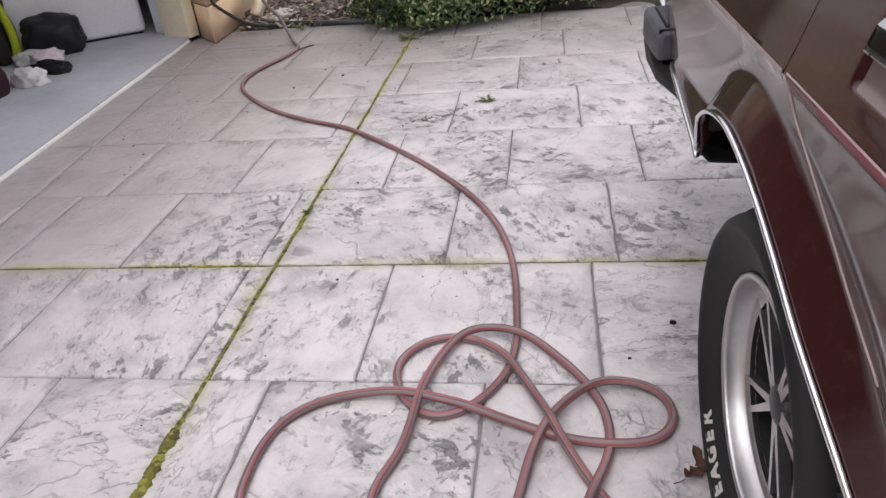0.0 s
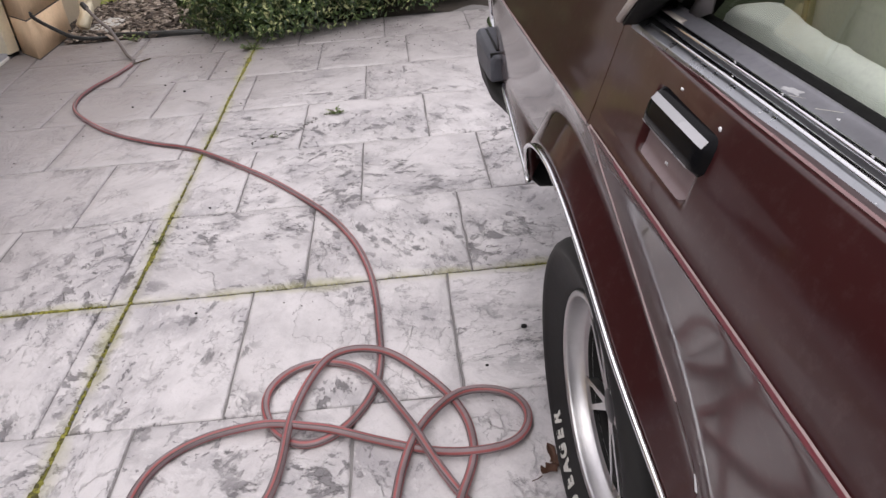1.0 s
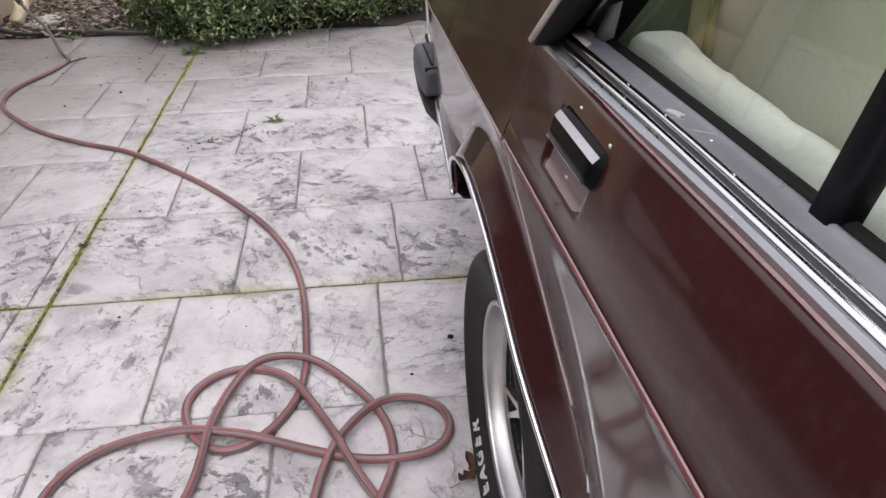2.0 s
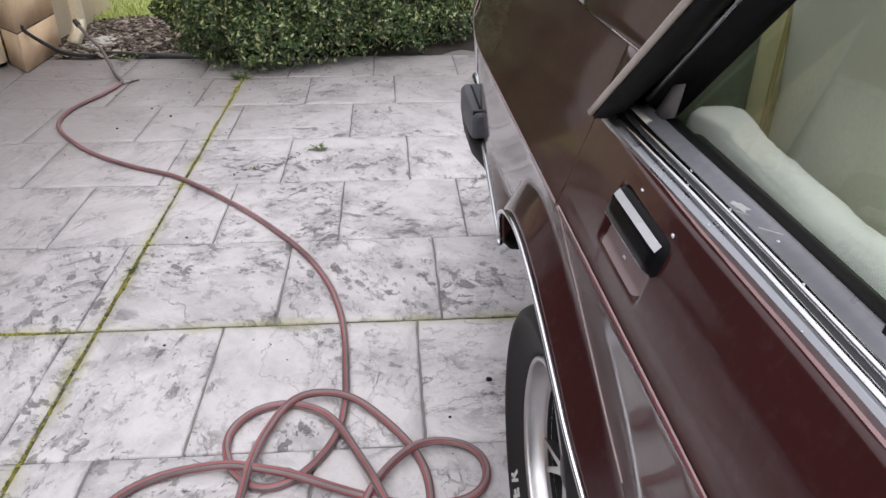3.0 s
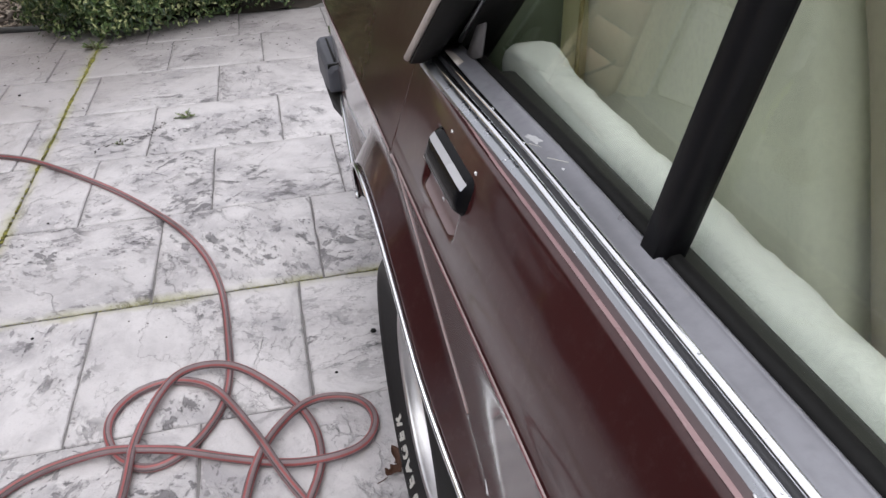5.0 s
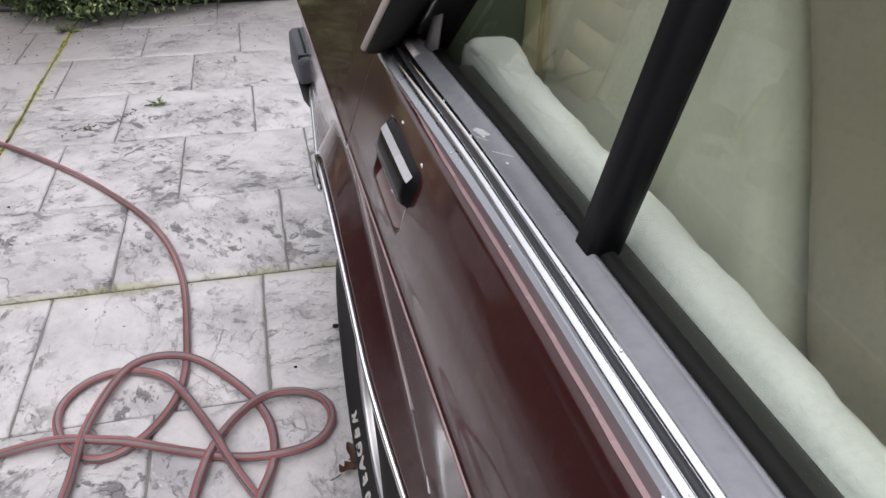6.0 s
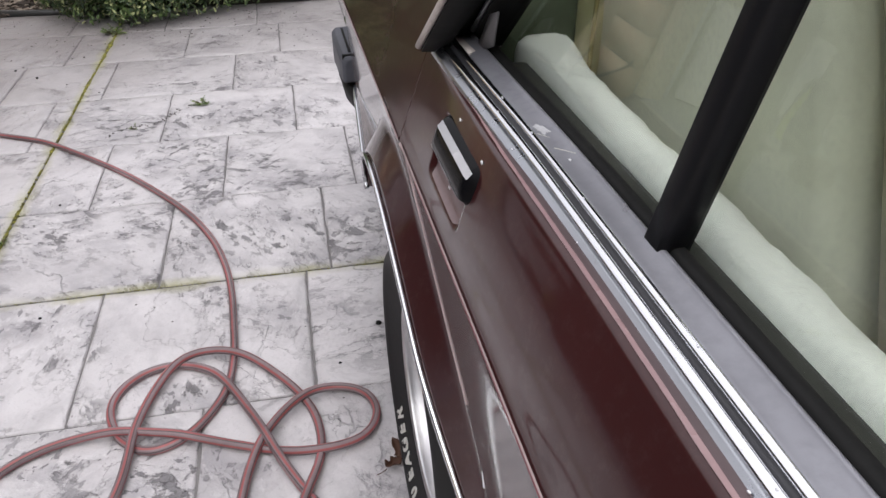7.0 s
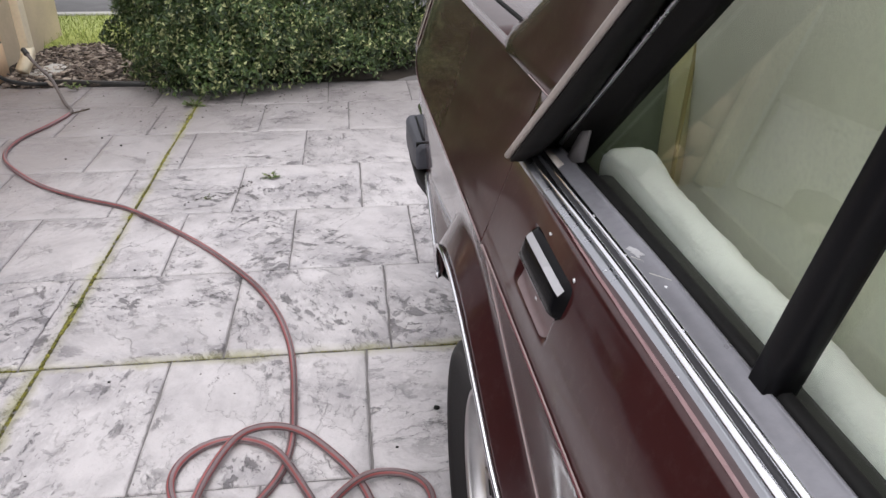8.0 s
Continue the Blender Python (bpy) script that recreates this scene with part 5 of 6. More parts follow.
        for a, b in (((0.15, -2.36, 1.09), (0.26, -1.93, 1.50)), ((0.150, -1.445, 1.09), (0.262, -1.445, 1.50))):
            bm = bmesh.new()
            sweep(bm, [(fx(a[0]), a[1], a[2]), (fx(b[0]), b[1], b[2])], 0.034, 8)
            part("pillar", bm, PAINT, car)
    bm = bmesh.new()
    rows = []
    for z in np.linspace(1.206, 1.50, 6):
        z = float(z)
        rows.append([(W - up_x(z), rail(z), z), (W - up_x(z) - 0.02, 0.36 - 0.55 * (z - 1.206) / 0.28, z)])
    loft(bm, rows)
    solid(part("rear_pillar", bm, PAINT, car), 0.012)
    # door lining and floor of the cabin, seat and shelf
    part("door_lining", boxed((0.157, -1.38, 0.45), (0.192, -0.10, 1.085), 0.01), DARK_CLOTH, door, "dark green-black door lining")
    part("cabin_floor", boxed((0.20, -2.3, 0.36), (W - 0.20, 0.40, 0.42)), DARK_CLOTH, car)
    part("parcel_shelf", boxed((0.30, 0.21, 1.13), (W - 0.30, 0.42, 1.16), 0.008), DARK_CLOTH, car)
    bm = bmesh.new()
    box(bm, (0.24, -0.62, 0.42), (W - 0.24, -0.06, 0.76), 0.05, 3)
    seat = part("rear_seat", bm, BEIGE_CLOTH, car, "beige rear seat")
    bm = boxed((0.32, 0.05, 0.76), (W - 0.295, 0.15, 1.36), 0.04, 4)
    part("seat_back", bm, SEAT_YELLOW, seat, "yellowish seat back")
    bm = boxed((0.185, 0.0, 0.80), (0.315, 0.22, 1.27), 0.03, 3)
    part("quarter_trim", bm, TRIM_GREEN, car, "dark green-grey trim panel inside the rear pillar")
    bm = boxed((0.28, -1.46, 0.42), (W - 0.28, -1.26, 1.22), 0.06, 4)
    part("front_seat", bm, BEIGE_CLOTH, car, "beige front seat")
    return car


def copy_wheel(w, car, m):
    c = copy_thing(w, m)
    c.parent = car
    return c


def handle_mesh():
    """A broad black paddle: flat face, wide bright upper chamfer, rounded ends."""
    bm = bmesh.new()
    rows = []
    for t in np.linspace(0, 1, 25):
        t = float(t)
        y = -0.099 + 0.187 * t
        k = min(1.0, min(t, 1 - t) / 0.12)
        k = math.sqrt(max(0.0, 1 - (1 - k) ** 2))
        d = 0.002 + 0.014 * k
        h = 0.017 + 0.0095 * k
        rows.append([(0.020, y, -h + 0.002), (-d * 0.6, y, -h), (-d, y, -h + 0.003), (-d * 1.05, y, -h * 0.55), (-d * 1.05, y, -h * 0.1), (-d * 1.02, y, h * 0.10), (-d * 0.66, y, h * 0.52), (-d * 0.50, y, h * 0.64), (-d * 0.15, y, h * 0.86), (0.004, y, h * 0.94), (0.010, y, h * 0.96), (0.020, y, h * 0.96)])
    loft(bm, rows, closed=True, caps=True)
    return bm


car = build_car()


# ---------------------------------------------------------------- what lies in the car
def fleece_roll():
    root = thing("fleece_roll", (0, 0, 0), "pale fleece blanket rolled up along the inside of the car window", "blanket")
    root.matrix_world = CAR @ pose(0, 0, 0)
    bm = bmesh.new()
    rows = []
    n = 70
    for i in range(n + 1):
        s = i / n
        y = -0.052 - 1.303 * s
        cx = 0.2245 + 0.006 * math.sin(s * 7)
        cz = 1.053 + 0.005 * math.sin(s * 5 + 1)
        k = min(1.0, 0.93 + s * 14)
        broad = 0.017 * max(0.0, 1 - s / 0.14)
        slim = 0.0042 * math.sin(math.pi * min(1.0, max(0.0, (s - 0.03) / 0.42))) ** 2
        row = []
        for j in range(28):
            a = 2 * math.pi * j / 28
            q = Vector((math.cos(a), math.sin(a), s * 16))
            sq = 0.42 + 0.33 * min(1.0, s / 0.18)
            r = k * (1 + 0.10 * noise.noise(q * 1.6) + 0.05 * noise.noise(q * 4.2))
            row.append((cx - slim + broad * 0.45 + (0.0290 - slim + broad) * r * math.copysign(abs(math.cos(a)) ** sq, math.cos(a)), y + 0.004 * math.sin(a) * (1 - s), cz + 0.050 * r * math.copysign(abs(math.sin(a)) ** sq, math.sin(a))))
        rows.append(row)
    loft(bm, rows, closed=True, caps=True)
    part("roll", bm, FLEECE, root)
    bm = bmesh.new()
    sweep(bm, smooth_path([(0.196, -0.552, 1.098), (0.203, -0.560, 1.1035), (0.208, -0.555, 1.106), (0.204, -0.568, 1.104), (0.200, -0.578, 1.102)], 4), 0.0013, 6)
    part("stitched_mark", bm, SATIN, root, "grey stitched mark on the fleece")


def bundle():
    root = thing("bedding_bundle", (0, 0, 0), "large pale green-beige padded bedding stacked on the rear seat", "bedding")
    root.matrix_world = CAR @ pose(0, 0, 0)
    bm = bmesh.new()
    box(bm, (0.33, -0.572, 0.765), (1.2, 0.0, 1.515), 0.035, 5)
    bmesh.ops.subdivide_edges(bm, edges=[e for e in bm.edges if e.calc_length() > 0.2], cuts=8, use_grid_fill=True)
    for v in bm.verts:
        v.co += Vector((0.03, 0.012, 0.015)) * noise.noise(v.co * 4.0)
        v.co.y += 0.45 * (v.co.z - 1.178) * min(1.0, max(0.0, (-0.4 - v.co.y) / 0.2))
    part("padding", bm, BEIGE_CLOTH, root)
    # front half of the bedding, its shade put into a darker cloth colour
    bm = bmesh.new()
    box(bm, (0.355, -1.24, 0.765), (1.18, -0.582, 1.50), 0.05, 5)
    bmesh.ops.subdivide_edges(bm, edges=[e for e in bm.edges if e.calc_length() > 0.2], cuts=8, use_grid_fill=True)
    for v in bm.verts:
        v.co += Vector((0.03, 0.01, 0.015)) * noise.noise(v.co * 4.0)
        v.co.y += 0.45 * (v.co.z - 1.178) * min(1.0, max(0.0, (v.co.y + 0.9) / 0.2))
    part("padding", bm, SHADED_BEIGE, root, "folded padding, its shade put into a darker brownish beige")
    bm = bmesh.new()
    sweep(bm, smooth_path([(0.340, -0.015, 0.86), (0.333, -0.012, 1.05), (0.337, -0.014, 1.25), (0.345, -0.02, 1.42)], 6), 0.004, 8)
    part("piping", bm, TAN_CLOTH, root, "tan piping along the edge")


fleece_roll()
bundle()


# ---------------------------------------------------------------- garage and house
def garage():
    y_end = 3.30
    bm = bmesh.new()
    rows = [[(sill_x(y), y, 0.012), (-7.4, y, 0.012)] for y in np.linspace(-2.3, 5.2, 12)]
    loft(bm, rows)
    ob = link("floor", bm, GARAGE_FLOOR)
    solid(ob, 0.05, 0.0)
    tagged(ob, "smooth grey painted garage floor", "floor", kind="structure")
    bm = bmesh.new()
    rows = []
    for y in [float(v) for v in np.linspace(-2.2, y_end, 90)]:
        j = 0.013 * noise.noise(Vector((y * 9, 0, 0))) + 0.009 * noise.noise(Vector((y * 31, 2, 0)))
        x = sill_x(y)
        rows.append([(x + 0.012 + j, y, -0.014), (x + 0.012 + j, y, 0.008 + j * 0.3), (x + 0.004, y, 0.0165), (x - 0.028 - j, y, 0.0165), (x - 0.03 - j, y, 0.010)])
    loft(bm, rows)
    tagged(link("trim", bm, SILL_WHITE), "worn white edge of the garage floor", "floor edge", kind="structure")

    def wall(name, lo, hi, mat, label, bevel=0.0):
        return tagged(link(name, boxed(lo, hi, bevel), mat, smooth=False), label, "wall", kind="structure")
    wall("wall_garage_back", (-7.6, -2.4, 0), (-7.4, 5.4, 2.7), GARAGE_WALL, "plain plastered back wall of the garage")
    wall("wall_garage_far", (-7.4, 5.2, 0), (-2.05, 5.4, 2.7), GARAGE_WALL, "plain plastered side wall of the garage")
    wall("wall_garage_near", (-7.4, -2.4, 0), (-1.6, -2.2, 2.7), GARAGE_WALL, "plain plastered side wall of the garage")
    wall("wall_front", (-1.72, -6.5, 0), (-1.5, -2.2, 2.7), STUCCO, "cream stucco house front")
    wall("wall_over_opening", (-2.05, -2.2, 2.52), (-1.80, 5.2, 2.7), STUCCO, "cream stucco over the garage opening")
    tagged(link("ceiling", boxed((-7.6, -6.5, 2.7), (-1.82, 5.6, 2.8)), GARAGE_WALL, smooth=False), "plain garage ceiling", "ceiling", kind="structure")
    bm = bmesh.new()
    loft(bm, [[(-1.80, -6.8, 2.80), (-1.80, 5.9, 2.80)], [(-4.6, -6.8, 4.3), (-4.6, 5.9, 4.3)], [(-8.2, -6.8, 2.75), (-8.2, 5.9, 2.75)]])
    ob = link("roof", bm, ROOF)
    solid(ob, 0.08, 0.0)
    tagged(ob, "dark shingle roof over the garage", "roof", kind="structure")


garage()


def jamb():
    """Cream jamb board and the tan block pier at the end of the opening."""
    j = thing("door_jamb", (-1.90, 3.345, 0.0), "cream painted garage door jamb board", "door jamb", -20, kind="structure")
    part("board", boxed((-0.135, -0.01, 0.03), (0.135, 0.09, 2.2), 0.004), TRIM_CREAM, j)
    part("stop", boxed((-0.31, 0.07, 0.012), (-0.137, 0.13, 2.2), 0.003), WHITE_PAINT, j, "white board behind the jamb")
    part("weather_seal", boxed((-0.13, -0.006, 0.012), (0.13, 0.08, 0.029), 0.002), RUBBER, j, "black seal under the jamb")
    p = thing("block_pier", (-1.526, 3.176, 0.0), "tan block pier with thin joints beside the garage door", "pier", kind="structure")
    plan = [(0.0, 0.0), (-0.014, 0.69), (-0.42, 0.69), (-0.215, 0.225)]

    def prism(z0, z1, inset, bevel):
        bm = bmesh.new()
        cx, cy = -0.13, 0.40
        rows = [[(x + (cx - x) * inset, y + (cy - y) * inset, z) for x, y in plan] for z in (z0, z1)]
        loft(bm, rows, closed=True, caps=True)
        bmesh.ops.recalc_face_normals(bm, faces=bm.faces[:])
        if bevel:
            bmesh.ops.bevel(bm, geom=bm.edges[:], offset=bevel, segments=2, affect='EDGES')
        return bm
    z = 0.004
    rnd = random.Random(11)
    while z < 2.3:
        h = 0.27
        part("block", prism(z, z + h - 0.003, rnd.uniform(0.0, 0.008), 0.004), BLOCK, p)
        z += h
    part("mortar", prism(0.0, 2.28, 0.022, 0), JOINT, p)
    tagged(link("wall_side", boxed((-2.05, 3.82, 0.0), (-1.62, 5.3, 2.7)), STUCCO, smooth=False), "cream stucco house corner beyond the pier", "wall", kind="structure")


jamb()


def drain_hose():
    root = thing("drain_pipe", (-1.47, 3.30, 0.0), "black corrugated drain pipe coming out of the pier", "pipe")
    path = smooth_path([(-0.07, -0.03, 0.30), (-0.02, 0.0, 0.232), (0.076, 0.06, 0.131), (0.12, 0.11, 0.085), (0.20, 0.19, 0.045), (0.30, 0.26, 0.025)], 5)
    bm = bmesh.new()
    sweep(bm, path, lambda t: 0.014 + 0.0014 * math.sin(t * 150), 12)
    part("pipe", bm, BLACK_PIPE, root)
    bm = bmesh.new()
    sweep(bm, [(-0.085, -0.04, 0.32), (-0.07, -0.03, 0.30), (-0.06, -0.024, 0.287)], 0.020, 12)
    part("collar", bm, BLACK_PIPE, root)


drain_hose()


def stick():
    bm = bmesh.new()
    sweep(bm, [(-0.70, 2.96, 0.006), (-0.755, 2.89, 0.008), (-0.80, 2.84, 0.006)], 0.0045, 6)
    tagged(link("stick", bm, TWIG), "short brown stick lying beside the hose", "stick")


stick()


def downspout():
    root = thing("downspout", (-1.36, 3.84, 0.0), "white downspout standing over a concrete splash block", "downspout", -20)
    part("pipe", boxed((-0.04, -0.03, 0.17), (0.04, 0.03, 2.65), 0.008, 3), TRIM_CREAM, root)
    bm = bmesh.new()
    rows = [[(-0.04, -0.03, 0.24), (0.04, -0.03, 0.24), (0.04, 0.03, 0.24), (-0.04, 0.03, 0.24)],
            [(-0.042, -0.05, 0.17), (0.042, -0.05, 0.17), (0.042, 0.015, 0.15), (-0.042, 0.015, 0.15)],
            [(-0.044, -0.13, 0.10), (0.044, -0.13, 0.10), (0.044, -0.09, 0.05), (-0.044, -0.09, 0.05)]]
    loft(bm, rows, closed=True, caps=True)
    bmesh.ops.bevel(bm, geom=bm.edges[:], offset=0.005, segments=2, affect='EDGES')
    part("elbow", bm, TRIM_CREAM, root)
    sp = thing("splash_block", (-1.30, 3.80, -0.02), "pale concrete splash block under the downspout", "splash block", -20)
    part("block", boxed((-0.11, -0.07, 0.0), (0.11, 0.28, 0.07), 0.012, 3), PALE_CONCRETE, sp)


downspout()


def appliance():
    root = thing("freezer", (-2.26, 3.55, 0.012), "white chest freezer standing in the garage", "freezer", 32)
    part("cabinet", boxed((-1.05, 0.0, 0.035), (0.0, 0.45, 0.84), 0.05, 4), WHITE_PAINT, root)
    part("lid", boxed((-1.055, -0.006, 0.846), (0.005, 0.455, 0.91), 0.028, 3), WHITE_PAINT, root)
    part("plinth", boxed((-1.03, 0.015, 0.0), (-0.03, 0.42, 0.034)), RUBBER, root, "black plinth")
    part("handle", boxed((-0.60, -0.02, 0.80), (-0.44, 0.0, 0.83), 0.006), SATIN, root)


appliance()


def soft(name, at, size, mat, seed, label, category, amount=0.2, turn=0.0):
    bm = bmesh.new()
    lumpy(bm, (0, 0, size[2] * 0.86), size, seed, amount, 4)
    ob = link(name, bm, mat)
    ob.matrix_world = pose(*at, 0, 0, turn)
    return tagged(ob, label, category)


soft("sports_bag", (-2.74, 3.06, 0.012), (0.22, 0.18, 0.17), BLACK_BAG, 2, "soft black bag lying on the garage floor", "bag", 0.16, 20)
soft("duffel_bag", (-3.30, 3.45, 0.012), (0.36, 0.30, 0.42), BLACK_BAG, 7, "large black duffel bag standing in the garage", "bag", 0.15)


def jacket():
    root = thing("work_jacket", (-3.10, 2.86, 0.012), "dark work jacket with a lime yellow stripe, heaped upright", "jacket", 15)
    bm = bmesh.new()
    lumpy(bm, (0, 0, 0.30), (0.13, 0.25, 0.34), 4, 0.22, 4)
    part("cloth", bm, OLIVE_CLOTH, root)
    bm = bmesh.new()
    sweep(bm, smooth_path([(0.135, -0.02, 0.02), (0.165, -0.02, 0.16), (0.155, -0.01, 0.30), (0.125, 0.0, 0.44), (0.06, 0.02, 0.60)], 6), lambda t: 0.034 - 0.006 * t, 10)
    part("stripe", bm, HIVIS, root, "lime yellow stripe")


jacket()
soft("towel", (-2.80, 2.80, 0.012), (0.10, 0.09, 0.06), WHITE_CLOTH, 5, "crumpled white cloth on the floor", "cloth", 0.35, 30)
soft("rag", (-2.46, 2.54, 0.012), (0.17, 0.07, 0.055), BLACK_BAG, 6, "crumpled black rag on the floor", "cloth", 0.35, -20)
soft("rag", (-2.62, 2.74, 0.012), (0.11, 0.09, 0.07), PINK_CLOTH, 9, "crumpled pale pink cloth", "cloth", 0.3, 40)
soft("towel", (-2.44, 2.26, 0.012), (0.09, 0.12, 0.07), WHITE_CLOTH, 8, "crumpled white cloth on the floor", "cloth", 0.35, 70)
soft("cushion", (-2.57, 1.99, 0.012), (0.12, 0.16, 0.13), DARK_RED, 3, "dark red cushion on the garage floor", "cushion", 0.12)


# ---------------------------------------------------------------- planted bed, lawn, road
def bed():
    bm = bmesh.new()
    path = smooth_path([(-1.40, 3.68, 0.0), (-1.04, 3.60, 0.0), (-0.67, 3.53, 0.0), (-0.3, 3.50, 0.0), (0.1, 3.4, 0.0)], 6)
    rows = [[(p.x, p.y, -0.03), (p.x, p.y, 0.036), (p.x, p.y + 0.022, 0.038), (p.x, p.y + 0.024, -0.03)] for p in path]
    loft(bm, rows, closed=True, caps=True)
    tagged(link("bed_edging", bm, BLACK_PIPE), "black plastic edging strip along the planting bed", "edging")
    bm = bmesh.new()
    rows = []
    for y in np.linspace(3.56, 4.88, 12):
        y = float(y)
        rows.append([(float(x), y, -0.02 + 0.05 * min(1, (y - 3.45) / 0.3) + 0.05 * noise.noise(Vector((x * 2.2, y * 2.2, 0)))) for x in np.linspace(-1.6, 3.6, 32)])
    loft(bm, rows)
    tagged(link("soil", bm, SOIL), "dark soil of the planting bed", "soil", kind="stuff")
    rnd = random.Random(21)
    bm = bmesh.new()
    for _ in range(2600):
        x, y = rnd.uniform(-1.55, 0.35), rnd.uniform(3.56, 4.84)
        z = -0.02 + 0.05 * min(1, (y - 3.45) / 0.3) + 0.05 * noise.noise(Vector((x * 2.2, y * 2.2, 0))) + rnd.uniform(0.0, 0.018)
        sx, sy, sz = rnd.uniform(0.012, 0.05), rnd.uniform(0.008, 0.02), rnd.uniform(0.004, 0.010)
        m = pose(x, y, z, rnd.uniform(-25, 25), rnd.uniform(-25, 25), rnd.uniform(0, 360)) @ Matrix.Diagonal((sx, sy, sz, 1))
        vs = [bm.verts.new(m @ Vector(p)) for p in ((-1, -0.6, 0), (-0.4, -1, 0), (0.9, -0.7, 0), (1, 0.5, 0), (0.2, 1, 0), (-0.9, 0.6, 0))]
        tp = [bm.verts.new(m @ Vector((p[0] * 0.75, p[1] * 0.75, 1))) for p in ((-1, -0.6), (-0.4, -1), (0.9, -0.7), (1, 0.5), (0.2, 1), (-0.9, 0.6))]
        bm.faces.new(tp)
        for i in range(6):
            bm.faces.new((vs[i], vs[(i + 1) % 6], tp[(i + 1) % 6], tp[i]))
    tagged(link("bark_mulch", bm, STONES, smooth=False), "grey-brown bark and stone mulch in the bed", "mulch", kind="stuff")
    # lawn with blades
    bm = bmesh.new()
    loft(bm, [[(-9.0, 4.82, 0.03), (5, 4.82, 0.03)], [(-9.0, 6.3, 0.03), (5, 6.3, 0.03)]])
    lawn = link("lawn", bm, GRASS)
    solid(lawn, 0.06)
    tagged(lawn, "bright green lawn behind the bed", "lawn", kind="structure")
    verts, faces = [], []
    for _ in range(9000):
        x, y = rnd.uniform(-3.2, 0.4), rnd.uniform(4.78, 6.3)
        a, h = rnd.uniform(0, 6.28), rnd.uniform(0.03, 0.07)
        dx, dy = 0.004 * math.cos(a), 0.004 * math.sin(a)
        lx, ly = rnd.uniform(-0.02, 0.02), rnd.uniform(-0.02, 0.02)
        k = len(verts)
        verts += [(x - dx, y - dy, 0.015), (x + dx, y + dy, 0.015), (x + lx, y + ly, 0.02 + h)]
        faces.append((k, k + 1, k + 2))
    me = bpy.data.meshes.new("grass")
    me.from_pydata(verts, [], faces)
    me.materials.append(GRASS)
    tagged(new("grass", me), "short green grass blades", "grass", kind="stuff")
    tagged(link("kerb", boxed((-30, 6.3, -0.03), (30, 6.45, 0.05), 0.02), PALE_CONCRETE), "pale concrete kerb along the road", "kerb", kind="structure")
    tagged(link("road", boxed((-60, 6.45, -0.2), (60, 14.0, -0.01)), ROAD), "grey asphalt road beyond the lawn", "road", kind="structure")


bed()


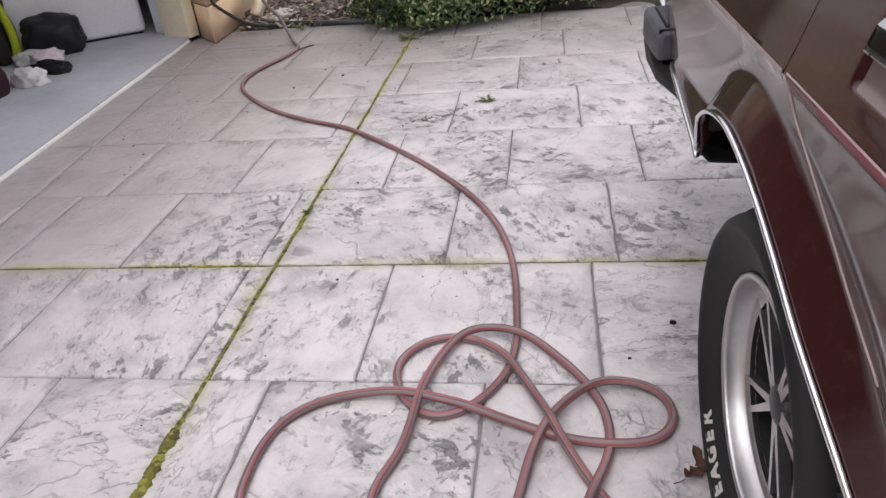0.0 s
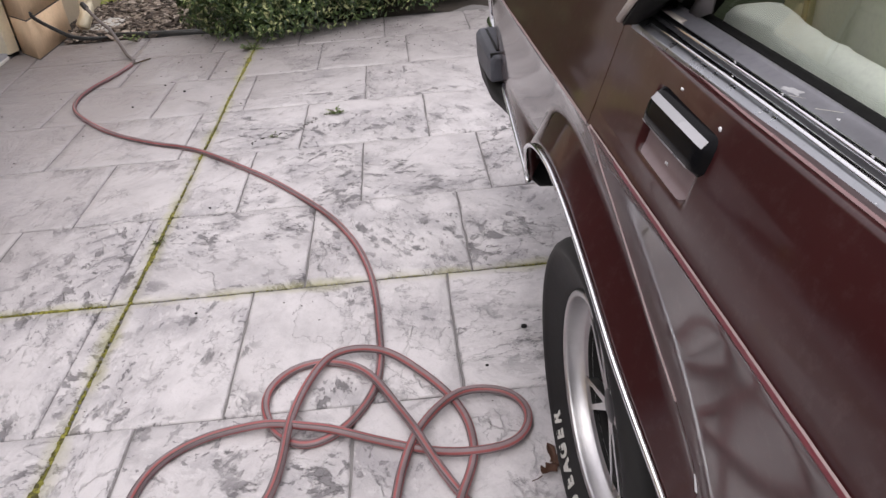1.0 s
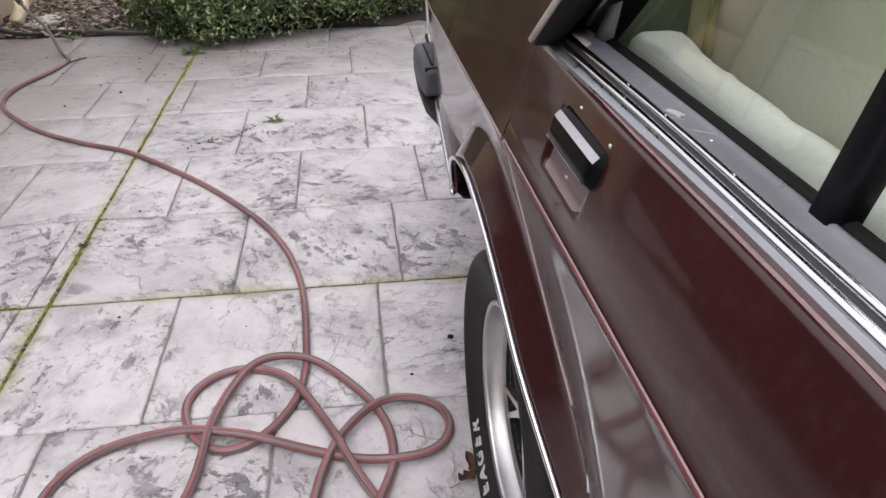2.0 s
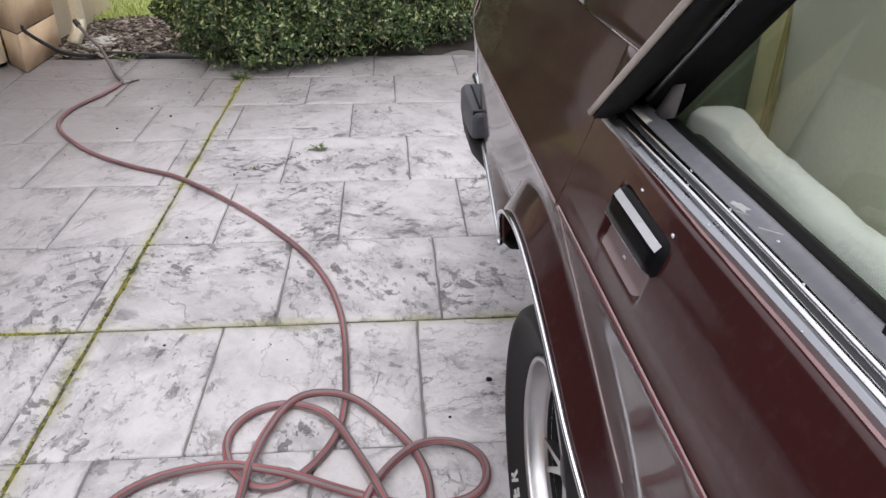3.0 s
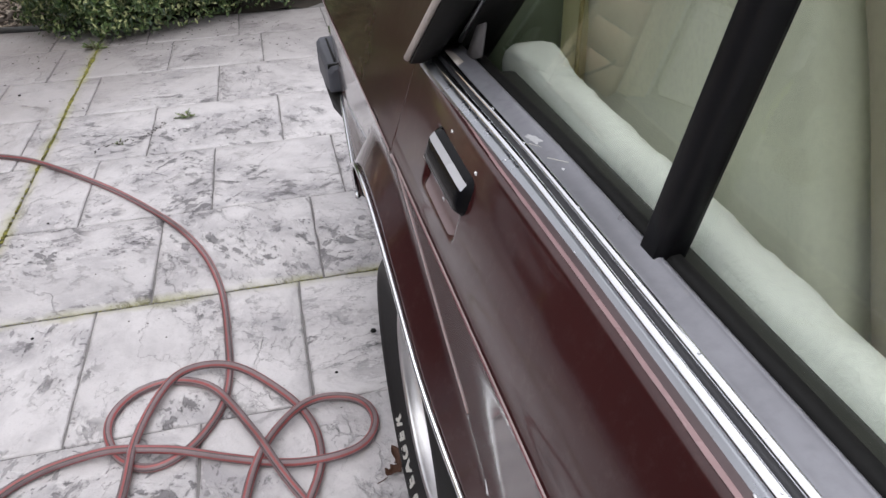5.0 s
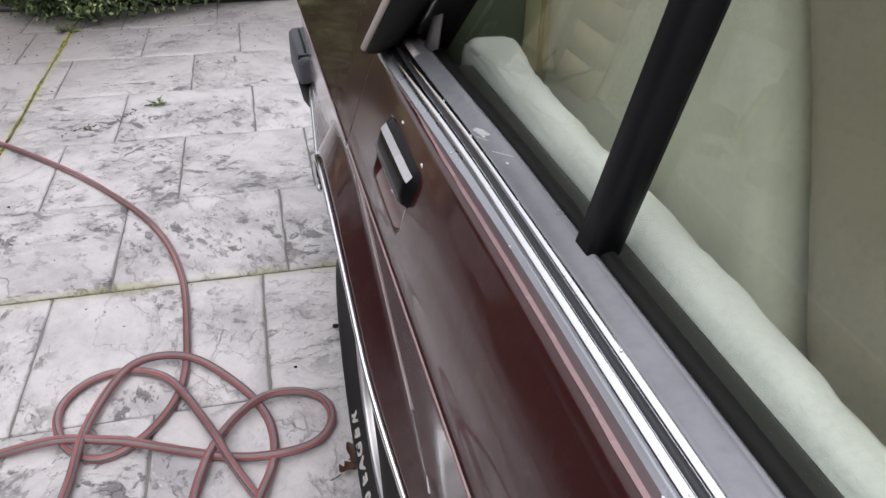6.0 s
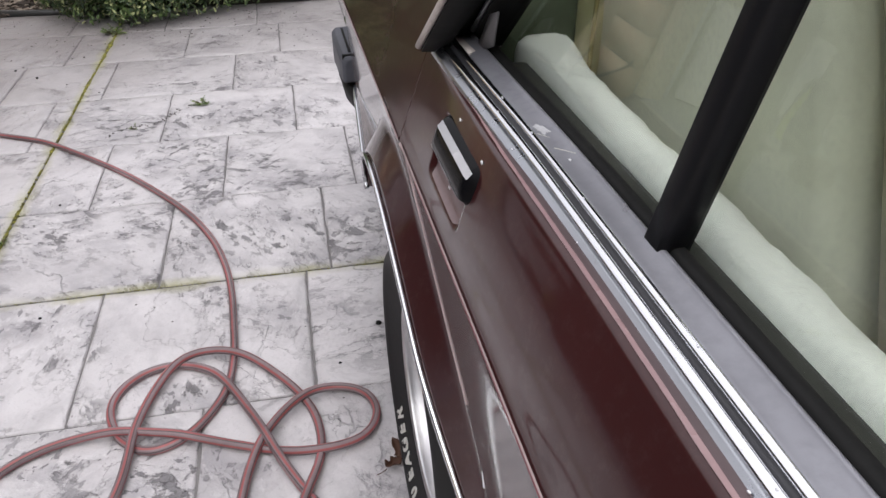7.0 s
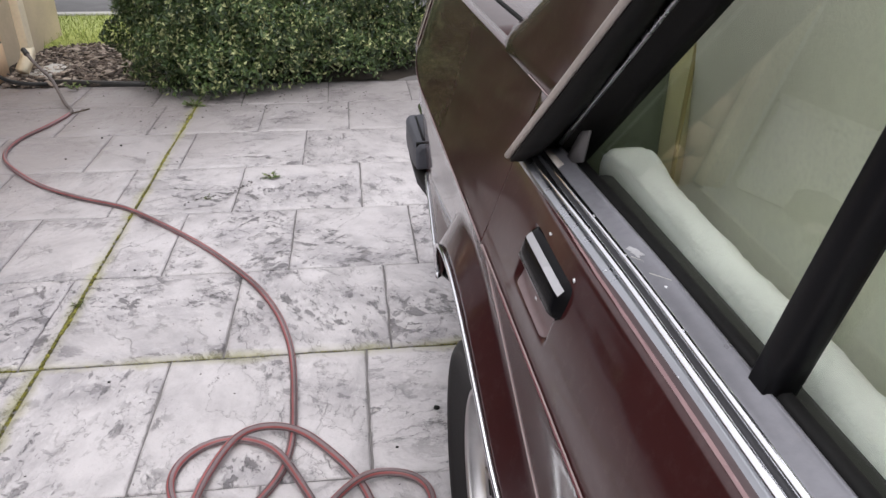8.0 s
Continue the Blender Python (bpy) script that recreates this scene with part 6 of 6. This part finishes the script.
def hedge():
    root = thing("hedge", (0.7, 3.9, 0.0), "dense variegated green hedge with pale leaf edges beside the driveway", "hedge")
    o = Vector((0.7, 3.9, 0.0))
    base = smooth_path([(-0.55, 3.75, 0), (-0.36, 3.36, 0), (-0.10, 3.16, 0), (0.20, 3.16, 0), (0.57, 3.26, 0), (0.98, 3.45, 0), (1.42, 3.74, 0), (1.75, 4.05, 0), (2.3, 4.5, 0), (3.0, 4.9, 0)], 8)
    n = len(base)
    rng = np.random.default_rng(7)
    N = 62000
    verts, faces = [], []
    for _ in range(N):
        s = rng.random() ** 1.15 * (n - 1.001)
        i = int(s)
        f = s - i
        p = base[i] * (1 - f) + base[i + 1] * f
        d = (base[i + 1] - base[i]).normalized()
        inw = Vector((-d.y, d.x, 0))
        a = rng.random() ** 0.8
        H = 1.35
        z = 0.03 + H * a
        belly = 0.16 * math.sin(math.pi * min(1, a * 1.25 + 0.18)) - 0.55 * max(0, a - 0.72) ** 1.3
        lump = 0.17 * noise.noise(Vector((s * 0.26, z * 3.4, 0.0))) + 0.09 * noise.noise(Vector((s * 0.6, z * 7.0, 3.0)))
        depth = -belly - lump + 0.16 * rng.random() ** 1.7
        if a < 0.12 and rng.random() < 0.45:
            continue
        q = p + inw * (depth + 0.06) + Vector((0, 0, z)) - o
        out = (-inw + Vector((rng.normal() * 0.75, rng.normal() * 0.75, 0.35 + rng.normal() * 0.6))).normalized()
        side = out.cross(Vector((rng.normal(), rng.normal(), rng.normal()))).normalized()
        tip = out.cross(side)
        L = 0.012 + 0.013 * rng.random()
        w = L * (0.36 + 0.12 * rng.random())
        fold = out * (w * 0.35)
        k = len(verts)
        verts += [q - tip * L, q + side * w + fold - tip * L * 0.1, q + tip * L, q - side * w + fold - tip * L * 0.1]
        faces += [(k, k + 1, k + 2), (k, k + 2, k + 3)]
    me = bpy.data.meshes.new("foliage")
    me.from_pydata([tuple(v) for v in verts], [], faces)
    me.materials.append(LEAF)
    ob = new("foliage", me)
    ob.parent = root
    # limbs
    rnd = random.Random(5)
    bm = bmesh.new()
    for i in range(46):
        j = rnd.randrange(0, n - 1)
        d = (base[j + 1] - base[j]).normalized()
        inw = Vector((-d.y, d.x, 0))
        foot = base[j] + inw * rnd.uniform(0.35, 0.6) - o
        path = [foot + Vector((0, 0, -0.03))]
        aim = -inw * rnd.uniform(0.0, 0.35) + d * rnd.uniform(-0.2, 0.2)
        for t in (0.3, 0.6, 1.0):
            path.append(foot + aim * t + Vector((rnd.uniform(-0.03, 0.03), rnd.uniform(-0.03, 0.03), t * rnd.uniform(0.7, 1.2))))
        sweep(bm, path, lambda t: 0.013 * (1 - 0.8 * t), 6)
    part("limbs", bm, TWIG, root, "thin brown stems")
    # inner growth that keeps the light out
    verts, faces = [], []
    for _ in range(9000):
        s = rng.random() * (n - 1.001)
        i = int(s)
        p = base[i]
        d = (base[i + 1] - base[i]).normalized()
        inw = Vector((-d.y, d.x, 0))
        q = p + inw * (0.16 + 0.8 * rng.random()) + d * rng.random() * 0.08 + Vector((0, 0, 0.05 + 1.25 * rng.random())) - o
        u = Vector(rng.normal(size=3)).normalized()
        v = u.cross(Vector(rng.normal(size=3))).normalized()
        L = 0.035 + 0.03 * rng.random()
        k = len(verts)
        verts += [tuple(q - u * L), tuple(q + v * L * 0.5), tuple(q + u * L), tuple(q - v * L * 0.5)]
        faces.append((k, k + 1, k + 2, k + 3))
    me = bpy.data.meshes.new("inner_foliage")
    me.from_pydata(verts, [], faces)
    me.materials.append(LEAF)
    ob = new("inner_foliage", me)
    ob.parent = root


hedge()
